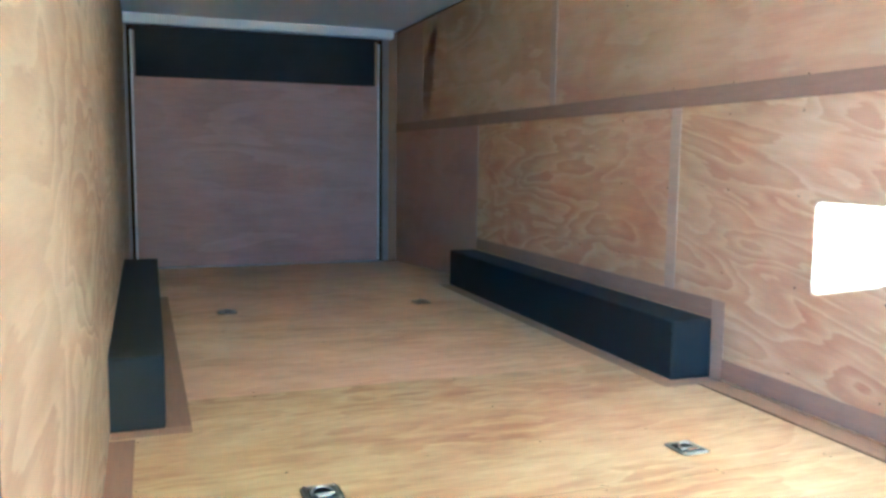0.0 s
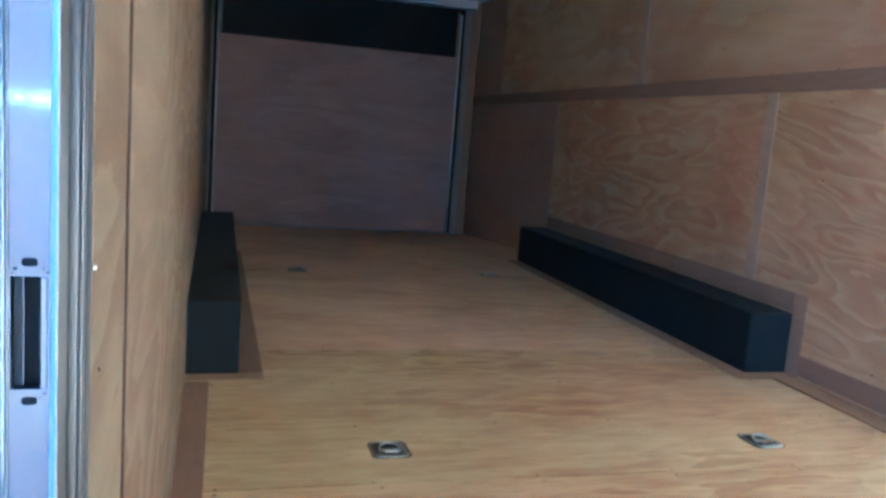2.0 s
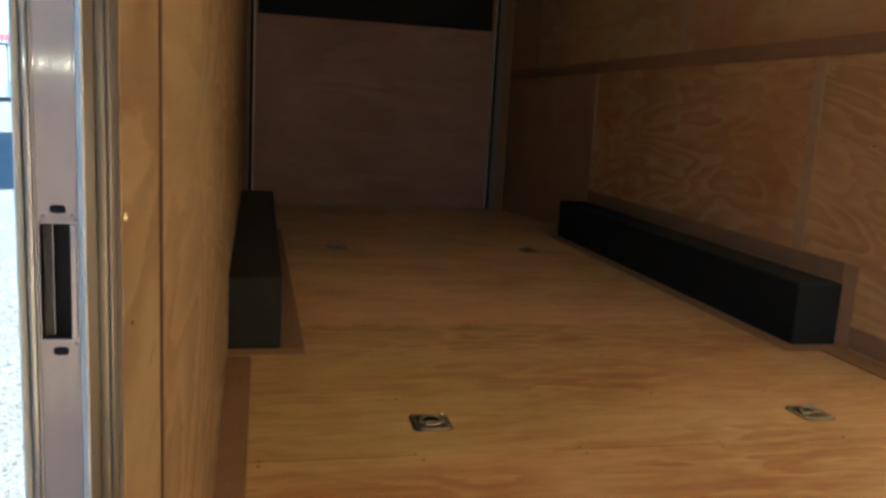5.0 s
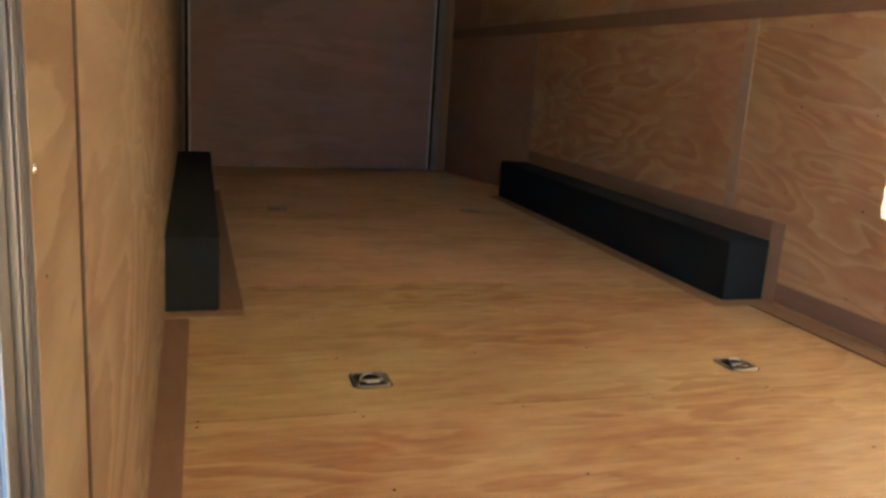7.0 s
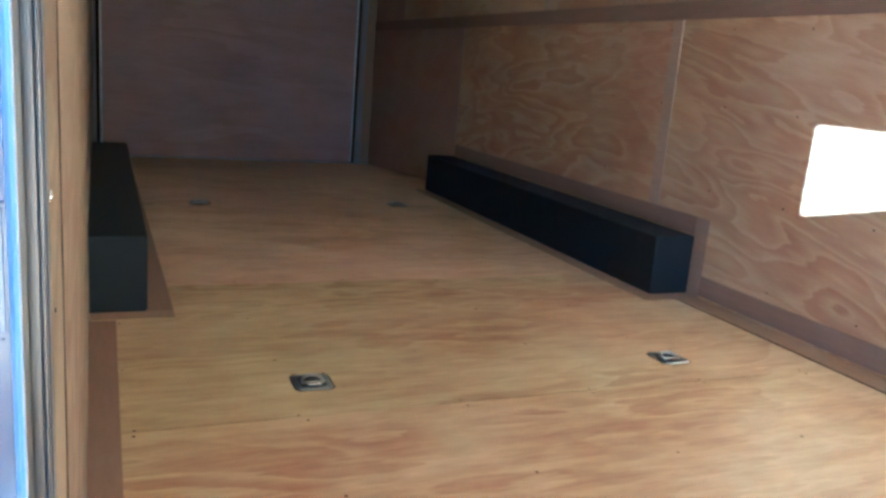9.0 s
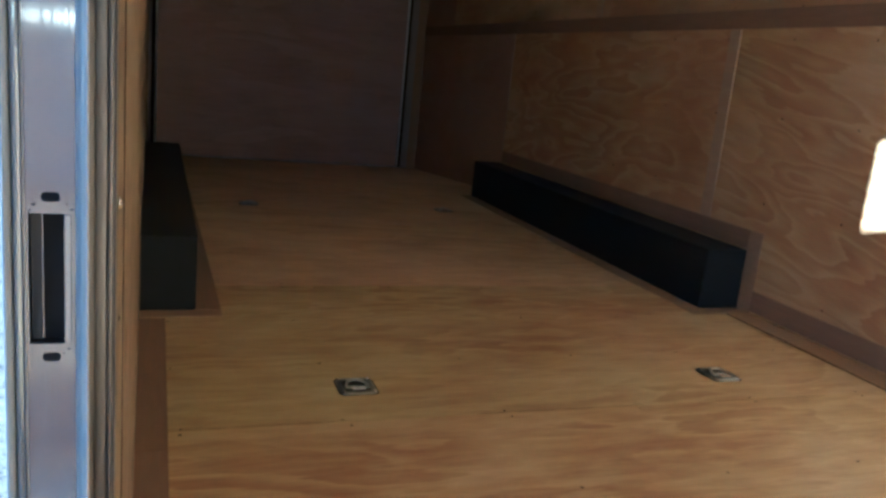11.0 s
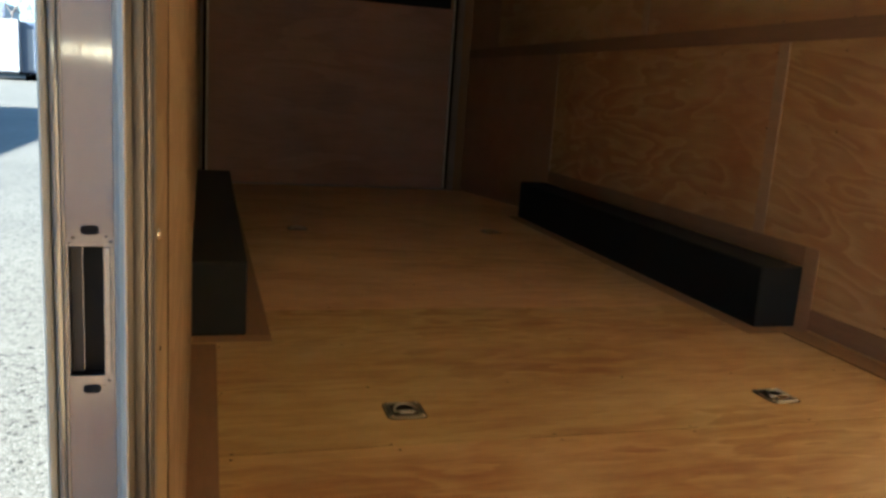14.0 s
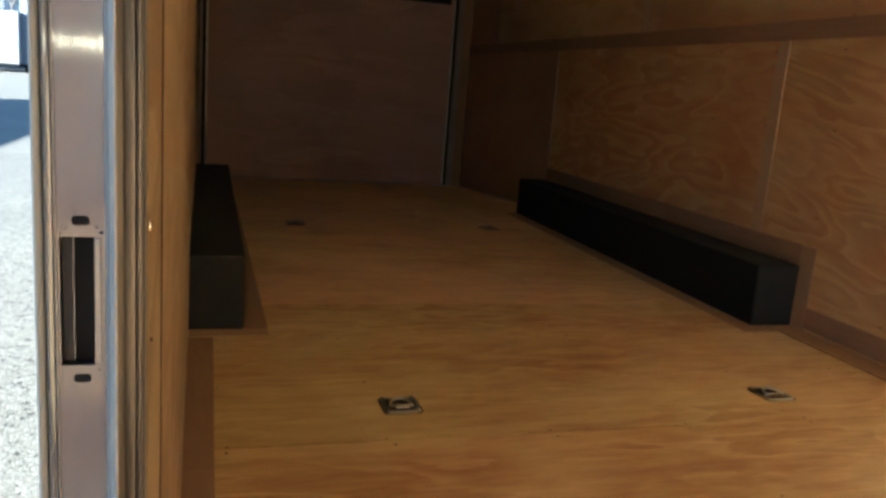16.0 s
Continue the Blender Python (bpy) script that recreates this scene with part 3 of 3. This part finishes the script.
round_head("screw", (0.0274, 0.4655, 0.7985), (1, -0.03, 0), 0.0034, BRIGHT, wall_left, "bright screw head")
round_head("screw", (0.0268, 0.4920, 0.7290), (1, -0.03, 0), 0.0015, PIT, wall_left, "dark sunk screw")

# the unseen door leaf, hinged at the front jamb, half open to crop the sunlight
side_door = thing("side_door", "white side door of the trailer standing half open", "door", (-0.056, DOOR_A - 0.02, 0.0))
leaf = part("leaf", box(-0.018, 0.018, 0.02, 1.345, -0.02, 1.892, 0.004), WHITE_PAINT, side_door)
part("handle", box(0.0185, 0.03, 1.24, 1.28, 0.72, 0.82, 0.004), PIT, leaf, "black latch handle")
for hz in (0.25, 0.95, 1.6):
    part("hinge", cylinder((0.0, 0.008, hz - 0.05), (0.0, 0.008, hz + 0.05), 0.009), ALU, side_door)
for o in list(side_door.children_recursive):
    o.matrix_parent_inverse = Matrix()
side_door.matrix_basis = Matrix.Translation((-0.062, DOOR_A - 0.02, 0.0)) @ Matrix.Rotation(radians(47), 4, "Z")

# ---- front wall ----
# closing wall out of view, made white to bounce neutral light inside
structure("wall_south", box(-0.045, W + 0.05, FRONT - 0.06, FRONT - 0.001, -0.3, CEIL + 0.03), WHITE_PAINT, "unseen front wall, white to bounce light inside", "wall")

# ---- rear: ramp door in its frame ----
zf = floor_z(REAR)
rear = structure("wall_north", join(box(-0.06, 0.012, REAR + 0.002, REAR + 0.10, -0.4, CEIL + 0.03), box(2.300, W + 0.06, REAR + 0.002, REAR + 0.10, -0.4, CEIL + 0.03)),
                 STRIP, "grey rear door posts of the trailer", "wall")
part("post", box(-0.060, -0.012, REAR - 0.03, REAR + 0.0015, zf - 0.01, 2.05, 0.003), POST_GREY, rear, "grey upright post")
part("post", box(2.2715, 2.330, REAR - 0.03, REAR + 0.0015, zf - 0.01, 2.05, 0.003), POST_GREY, rear, "grey upright post")
part("header", box(-0.055, 2.36, REAR - 0.10, REAR + 0.0015, 2.052, CEIL - 0.0005, 0.006), CEILING, rear, "pale header beam")
ramp = thing("ramp_door", "closed plywood ramp door with a black top panel", "ramp door", (1.16, REAR + 0.05, zf))
RAMP_PLY = plywood("ramp_plywood", 0, (0.43, 0.284, 0.236), (0.36, 0.228, 0.186), (0.25, 0.15, 0.122), 5.0, 0.7, 2.6, 0.55, 0.24, 0.30, 0.7, 0.05)
part("panel", box(0.034, 2.227, REAR + 0.004, REAR + 0.024, zf + 0.012, 1.607, 0.002), RAMP_PLY, ramp)
part("top_panel", box(0.052, 2.205, REAR + 0.010, REAR + 0.034, 1.609, 2.05, 0.002), BLACK, ramp, "black steel top panel")
part("edge_strip", box(0.034, 0.051, REAR + 0.004, REAR + 0.02, 1.609, 2.0, 0.001), RAMP_PLY, ramp)
part("edge_strip", box(2.206, 2.227, REAR + 0.012, REAR + 0.02, 1.609, 2.02, 0.001), PALE_STRIP, ramp)
part("edge_trim", cylinder((0.024, REAR - 0.001, zf + 0.02), (0.024, REAR - 0.001, 2.0), 0.009), PALE_TRIM, ramp, "metal edge trim with its sheen painted pale", True)
part("edge_trim", cylinder((2.237, REAR - 0.001, zf + 0.02), (2.237, REAR - 0.001, 2.0), 0.009), PALE_TRIM, ramp, "metal edge trim with its sheen painted pale", True)
part("seal", box(-0.0115, 0.0135, REAR - 0.012, REAR + 0.01, zf + 0.005, 2.05, 0.001), GASKET, ramp, "black rubber seal")
part("seal", box(2.248, 2.271, REAR - 0.006, REAR + 0.01, zf + 0.005, 2.05, 0.001), GASKET, ramp, "black rubber seal")
part("hinge_strip", box(0.045, 2.27, REAR - 0.012, REAR + 0.003, zf + 0.004, zf + 0.011, 0.001), DARK_GREY, ramp, "dull metal hinge strip along the foot")
back = structure("ramp_backing", box(-0.04, W + 0.05, REAR + 0.11, REAR + 0.15, -0.4, CEIL), BACKING, "outer skin behind the ramp door", "wall")


# ---- wheel boxes ----
def wheel_box(x0, x1, y0, y1, h, wall_side, label):
    ob = thing("wheel_box", label, "wheel box", ((x0 + x1) / 2, y0, 0), "wheel boxes along the side walls")
    bm = box(x0, x1, y0, y1, 0.0006, h - 0.003)
    sharp = [e for e in bm.edges if not all(abs(v.co.x - wall_side) < 1e-4 for v in e.verts)]
    bmesh.ops.bevel(bm, geom=sharp, offset=0.004, segments=2, affect="EDGES")
    part("body", bm, BLACK, ob)
    part("lid", box(x0, x1, y0 - 0.002, y1, h - 0.0029, h, 0.0012), LIFTED_BLACK, ob, "black top sheet lightened for light from above")
    return ob


left_box = wheel_box(-0.0225, 0.179, 2.757, 5.435, 0.259, -0.0225, "long black steel wheel box beside the plywood wall")
right_box = wheel_box(2.219, W - 0.0005, 2.733, 5.435, 0.257, W - 0.0005, "long black steel wheel box against the plywood wall")
part("floor_flange", extruded([(0.180, 2.757), (0.262, 2.757), (0.236, 5.43), (0.180, 5.43)], 0.0006, 0.004), STRIP, left_box, "flat brown strip beside the box")
part("end_strip", box(0.004, 0.262, 2.690, 2.756, 0.0006, 0.0035, 0.001), PALE_STRIP, left_box, "pale strip before the box end")
part("floor_flange", box(2.136, 2.2185, 2.733, 5.43, 0.0006, 0.004, 0.001), FLANGE, right_box, "pale strip along the foot of the box")
part("end_strip", box(2.136, 2.410, 2.655, 2.7325, 0.0006, 0.0035, 0.001), FLANGE, right_box, "pale strip before the box end")


# ---- recessed tie-down rings ----
def rounded(ax, ay, r, z):
    out = []
    for cx, cy, a0 in ((1, 1, 0), (-1, 1, 90), (-1, -1, 180), (1, -1, 270)):
        for k in range(6):
            a = radians(a0 + k * 18)
            out.append((cx * (ax - r) + r * math.cos(a), cy * (ay - r) + r * math.sin(a), z))
    return out


def lofted(levels):
    """Rounded rectangles joined one above the other, the last one closed."""
    bm = bmesh.new()
    loops = [[bm.verts.new(p) for p in rounded(*lv)] for lv in levels]
    n = len(loops[0])
    for l0, l1 in zip(loops, loops[1:]):
        for i in range(n):
            j = (i + 1) % n
            bm.faces.new((l0[i], l0[j], l1[j], l1[i]))
    bm.faces.new(loops[-1])
    bmesh.ops.recalc_face_normals(bm, faces=bm.faces[:])
    return bm


def rod(path, r, segs=8):
    """A round bar along a path of points."""
    bm = bmesh.new()
    rows = []
    for i, p in enumerate(path):
        d = (path[min(i + 1, len(path) - 1)] - path[max(i - 1, 0)]).normalized()
        side = d.cross(Vector((0, 0, 1))).normalized()
        up = side.cross(d)
        rows.append([bm.verts.new(p + side * r * math.cos(a) + up * r * math.sin(a)) for a in (2 * math.pi * k / segs for k in range(segs))])
    for a, b in zip(rows, rows[1:]):
        for k in range(segs):
            bm.faces.new((a[k], a[(k + 1) % segs], b[(k + 1) % segs], b[k]))
    bm.faces.new(rows[0][::-1])
    bm.faces.new(rows[-1])
    bmesh.ops.recalc_face_normals(bm, faces=bm.faces[:])
    return bm


def tie_down(at):
    ob = thing("tie_down_ring", "zinc-plated recessed tie-down ring in the floor", "tie-down", (0, 0, 0), "tie-down rings in the floor")
    hx, hy = 0.053, 0.056
    # dark flat ring that paints the shadow gap round the pan
    part("recess_edge", lofted([(hx + 0.003, hy + 0.003, 0.021, 0.0001), (hx + 0.003, hy + 0.003, 0.021, 0.0007)]), BACKING, ob, "dark flat ring for the shadow round the pan")
    pan = part("pan", lofted([(hx, hy, 0.020, 0.0009), (hx - 0.002, hy - 0.002, 0.019, 0.0040), (hx - 0.008, hy - 0.008, 0.016, 0.0056), (hx - 0.014, hy - 0.014, 0.014, 0.0050),
                              (hx - 0.017, hy - 0.017, 0.012, 0.0026)]), PAN, ob, "dull zinc pan", True)
    part("bowl", lofted([(hx - 0.0165, hy - 0.0165, 0.013, 0.0030), (hx - 0.020, hy - 0.020, 0.012, 0.0034), (hx - 0.024, hy - 0.024, 0.010, 0.0030), (hx - 0.030, hy - 0.030, 0.008, 0.0028)]), BOWL, pan, "shallow bowl with shade in its dark colour", True)
    arch = [Vector((0.030 * math.cos(a), -0.014 + 0.040 * math.sin(a), 0.0076 + 0.004 * math.sin(a))) for a in (math.pi * k / 16 for k in range(17))]
    ring = part("ring", rod(arch, 0.0044), ZINC, ob, "thick steel ring", True)
    part("hinge_bar", cylinder((-0.033, -0.015, 0.0070), (0.033, -0.015, 0.0070), 0.0038, None, 12), ZINC, ring, "straight bar of the ring", True)
    part("clip_plate", box(-0.020, 0.020, -0.036, -0.020, 0.0058, 0.0100, 0.002, 2), BRIGHT, pan, "bright clip plate")
    for sx in (-1, 1):
        for sy in (-1, 1):
            round_head("screw", (sx * 0.0425, sy * 0.0455, 0.0050), (0, 0, 1), 0.0054, BRIGHT, pan)
    ob.matrix_basis = Matrix.Translation(at)
    return ob


first = tie_down((0.577, 2.060, 0.0))
for x, y, turn in ((1.779, 2.037, 2), (0.560, 4.800, -1), (1.785, 4.801, 1)):
    copy_thing(first, Matrix.Translation((x, y, 0.0)) @ Matrix.Rotation(radians(turn), 4, "Z"))


# ---- small screw heads sunk into floor and wall ----
def screw_spots():
    bm = bmesh.new()
    rng = random.Random(4)

    def disc(c, u, v, r):
        bm.faces.new([bm.verts.new(c + (u * math.cos(a) + v * math.sin(a)) * r) for a in (2 * math.pi * k / 8 for k in range(8))])
    # floor screws follow the cross members, wall screws the posts, each about 0.40 m apart
    for y in (1.051, 1.455, 1.824, 1.857, 2.238, 2.645, 3.040, 3.092, 3.455, 3.860, 4.262, 4.308, 4.670, 5.075):
        for x in (0.097, 0.503, 0.945, 1.352, 1.763, 2.170):
            if y < 2.5 or rng.random() < 0.75:
                disc(Vector((x + rng.uniform(-0.012, 0.012), y + rng.uniform(-0.005, 0.005), 0.0007)), Vector((1, 0, 0)), Vector((0, 1, 0)), rng.uniform(0.0032, 0.0045))
    for k in range(9):
        y = 1.475 + 0.4025 * k
        for z in (0.135, 0.464, 0.812, 1.130, 1.262, 1.700):
            if z > 0.36 or y < 2.6:
                disc(Vector((W - 0.0006, y + rng.uniform(-0.008, 0.008), z + rng.uniform(-0.006, 0.006))), Vector((0, 1, 0)), Vector((0, 0, 1)), rng.uniform(0.0034, 0.0046))
    return bm


tagged(mesh_object("screw_heads", screw_spots(), PIT), "dark sunk screw heads in the plywood", "screws", kind="stuff")

# ---- outside ----
GZ = -0.55
gb = bmesh.new()
N = 60
edge = [-400 + 800 * (i / N) for i in range(N + 1)]
gv = [[gb.verts.new((x, y, GZ + 0.03 * noise.noise(Vector((x * 0.3, y * 0.3, 0))))) for x in edge] for y in edge]
for j in range(N):
    for i in range(N):
        gb.faces.new((gv[j][i], gv[j][i + 1], gv[j + 1][i + 1], gv[j + 1][i]))
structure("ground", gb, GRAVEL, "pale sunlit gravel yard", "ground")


def parked_trailer(x, y, length, width, height, skin, label, turn=0.0, wheels=2):
    ob = thing("parked_trailer", label, "trailer", (0, 0, 0), "trailers parked in the yard")
    h = height
    part("body", box(-width / 2, width / 2, 0, length, 0.55, h, 0.05, 2), skin, ob)
    part("chassis", box(-width / 2 + 0.03, width / 2 - 0.03, 0.02, length - 0.02, 0.40, 0.548, 0.01), TYRE, ob, "black steel chassis")
    # pale panel set where a reflected streak lies on the skin
    part("door", box(-0.62, -0.22, -0.03, -0.002, 0.7, h - 0.55, 0.01), FAR_WHITE, ob, "narrow pale door panel painting a reflected streak")
    for cx in (-width / 2 - 0.004, width / 2 - 0.056):
        part("corner_trim", box(cx, cx + 0.06, -0.012, 0.07, 0.56, h - 0.02, 0.01), FAR_WHITE, ob, "pale corner trim")
    part("roof_rail", box(-width / 2 - 0.01, width / 2 + 0.01, -0.014, 0.05, h - 0.10, h + 0.01, 0.01), FAR_WHITE, ob, "pale rail along the roof edge")
    part("drawbar", box(-0.08, 0.08, length, length + 1.2, 0.42, 0.52, 0.01), TYRE, ob)
    for s in (-1, 1):
        for k in range(wheels):
            yc = length * 0.4 + 0.9 * k
            wheel = part("wheel", cylinder((s * (width / 2 - 0.28), yc, 0.36), (s * (width / 2 - 0.04), yc, 0.36), 0.36, None, 24), TYRE, ob)
            part("rim", cylinder((s * (width / 2 - 0.05), yc, 0.36), (s * (width / 2 - 0.03), yc, 0.36), 0.20, None, 20), FAR_WHITE, wheel, "pale steel rim")
    ob.matrix_basis = Matrix.Translation((x, y, GZ)) @ Matrix.Rotation(radians(turn), 4, "Z")
    return ob


# one out of view, added for the shadow it throws on the gravel
parked_trailer(-10.2, 7.6, 15.2, 2.5, 2.65, FAR_WHITE, "unseen long white enclosed trailer, added to shade the gravel")
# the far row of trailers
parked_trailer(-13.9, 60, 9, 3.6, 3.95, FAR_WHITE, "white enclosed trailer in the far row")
parked_trailer(-11.06, 60.6, 9, 2.05, 3.95, SHADED_GREY, "grey-blue enclosed trailer in the far row")
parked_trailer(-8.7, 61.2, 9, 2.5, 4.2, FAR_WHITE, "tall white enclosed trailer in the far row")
parked_trailer(-22.0, 66, 9, 2.4, 3.3, SHADED_GREY, "pale grey enclosed trailer in the far row", 6)


def far_car(x, y):
    ob = thing("parked_car", "small white car parked before the trailers", "car", (0, 0, 0))
    body = bmesh.new()
    prof = [(-0.85, 0.30), (0.85, 0.30), (0.87, 0.75), (0.80, 0.95), (0.66, 1.40), (0.55, 1.47), (-0.55, 1.47), (-0.66, 1.40), (-0.80, 0.95), (-0.87, 0.75)]
    a = [body.verts.new((px, 0.0, pz)) for px, pz in prof]
    b = [body.verts.new((px, 4.0, pz)) for px, pz in prof]
    for i in range(len(prof)):
        j = (i + 1) % len(prof)
        body.faces.new((a[i], a[j], b[j], b[i]))
    body.faces.new(a[::-1])
    body.faces.new(b)
    bmesh.ops.recalc_face_normals(body, faces=body.faces[:])
    bmesh.ops.bevel(body, geom=body.edges[:], offset=0.06, segments=2, affect="EDGES")
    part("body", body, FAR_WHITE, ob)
    part("rear_window", box(-0.55, 0.55, -0.012, 0.05, 0.98, 1.34, 0.01), BLUE_DARK, ob, "dark rear window")
    for sx in (-1, 1):
        part("tail_light", box(sx * 0.74 - 0.08, sx * 0.74 + 0.08, -0.015, 0.05, 0.70, 1.25, 0.01), RED, ob, "red tail light")
        for wy in (0.7, 3.2):
            part("wheel", cylinder((sx * 0.60, wy, 0.31), (sx * 0.84, wy, 0.31), 0.31, None, 20), TYRE, ob)
    part("plate", box(-0.25, 0.25, -0.02, 0.02, 0.55, 0.66, 0.005), SHADED_GREY, ob)
    ob.matrix_basis = Matrix.Translation((x, y, GZ))


far_car(-8.75, 58.0)


def jack_stand(x, y):
    ob = thing("trailer_jack", "dark blue trailer jacks standing in front of a trailer", "jack", (0, 0, 0))
    for sx in (-0.18, 0.18):
        part("leg", cylinder((sx, 0, 0.0), (sx, 0, 1.38), 0.13, 0.09), BLUE_DARK, ob)
        part("foot", box(sx - 0.16, sx + 0.16, -0.16, 0.16, 0.0, 0.06, 0.01), BLUE_DARK, ob)
    part("cross_bar", box(-0.24, 0.24, -0.05, 0.05, 0.45, 0.57, 0.01), BLUE_DARK, ob)
    ob.matrix_basis = Matrix.Translation((x, y, GZ))


jack_stand(-10.2, 59.4)


def roadside_canopy():
    """A long pale fascia on posts, with a row of red marks too far to read."""
    ob = thing("canopy", "pale roadside canopy with red lettering on its fascia", "canopy", (0, 0, 0))
    y = 84.0
    part("fascia", box(-32.0, -18.0, y, y + 6.0, 5.05, 6.35, 0.05), BANNER, ob)
    rng = random.Random(3)
    x = -30.5
    while x < -19.2:
        w = rng.uniform(0.18, 0.34)
        part("letter_bar", box(x, x + w, y - 0.04, y - 0.005, 5.25, 5.25 + rng.uniform(0.6, 0.75), 0.01), RED, ob, "red mark too far to read")
        x += w + (0.12 if rng.random() < 0.8 else 0.5)
    for px in (-31.2, -23.6, -18.6):
        part("post", cylinder((px, y + 1.0, 0.0), (px, y + 1.0, 5.05), 0.13), SHADED_GREY, ob)
    ob.matrix_basis = Matrix.Translation((0, 0, GZ))
    shed = thing("shed", "small grey-blue shed at the far edge of the yard", "shed", (0, 0, 0))
    part("wall", box(-22.9, -21.7, 82.0, 84.5, 0.0, 1.75, 0.02), SHADED_GREY, shed)
    part("roof", box(-23.0, -21.6, 81.9, 84.6, 1.75, 1.85, 0.02), FAR_WHITE, shed)
    shed.matrix_basis = Matrix.Translation((0, 0, GZ))


roadside_canopy()
verge = bmesh.new()
prev = None
rng = random.Random(8)
for i in range(90):
    x = -60 + i * 1.0
    h = 0.18 + 0.12 * rng.random()
    ring = [verge.verts.new((x, 75.0 + dy, GZ - 0.05 + (h if abs(dy) < 0.5 else 0))) for dy in (-0.9, -0.35, 0.35, 0.9)]
    if prev:
        for k in range(3):
            verge.faces.new((prev[k], ring[k], ring[k + 1], prev[k + 1]))
    prev = ring
structure("verge", verge, DARK_GRASS, "low dark grass verge at the far edge of the yard", "verge")


def bare_tree(x, y, height, seed):
    rng = random.Random(seed)
    ob = thing("bare_tree", "leafless winter tree behind the trailers", "tree", (0, 0, 0))
    trunk, crown = bmesh.new(), bmesh.new()

    def limb(bm, p, q, r0, r1):
        d = (q - p).normalized()
        u = d.orthogonal().normalized()
        v = d.cross(u)
        a, b = [], []
        for k in range(5):
            c, s_ = math.cos(k * 1.2566), math.sin(k * 1.2566)
            a.append(bm.verts.new(p + (u * c + v * s_) * r0))
            b.append(bm.verts.new(q + (u * c + v * s_) * r1))
        for k in range(5):
            j = (k + 1) % 5
            bm.faces.new((a[k], a[j], b[j], b[k]))

    def grow(p, d, length, r, depth):
        q = p + d * length
        limb(trunk if depth == 0 else crown, p, q, r, r * 0.7)
        if depth >= 5:
            return
        for _ in range(3 if depth < 4 else 2):
            nd = (d + Vector((rng.uniform(-0.7, 0.7), rng.uniform(-0.7, 0.7), rng.uniform(-0.15, 0.5)))).normalized()
            grow(p + d * length * rng.uniform(0.6, 1.0), nd, length * rng.uniform(0.6, 0.8), r * 0.6, depth + 1)
    grow(Vector((0, 0, 0)), Vector((0, 0, 1)), height * 0.3, height * 0.014, 0)
    part("trunk", trunk, BARK, ob)
    part("crown", crown, BARK, ob, "bare twigs")
    ob.matrix_basis = Matrix.Translation((x, y, GZ))


bare_tree(-16.5, 78, 10.5, 5)
bare_tree(-14.4, 82, 9.5, 6)
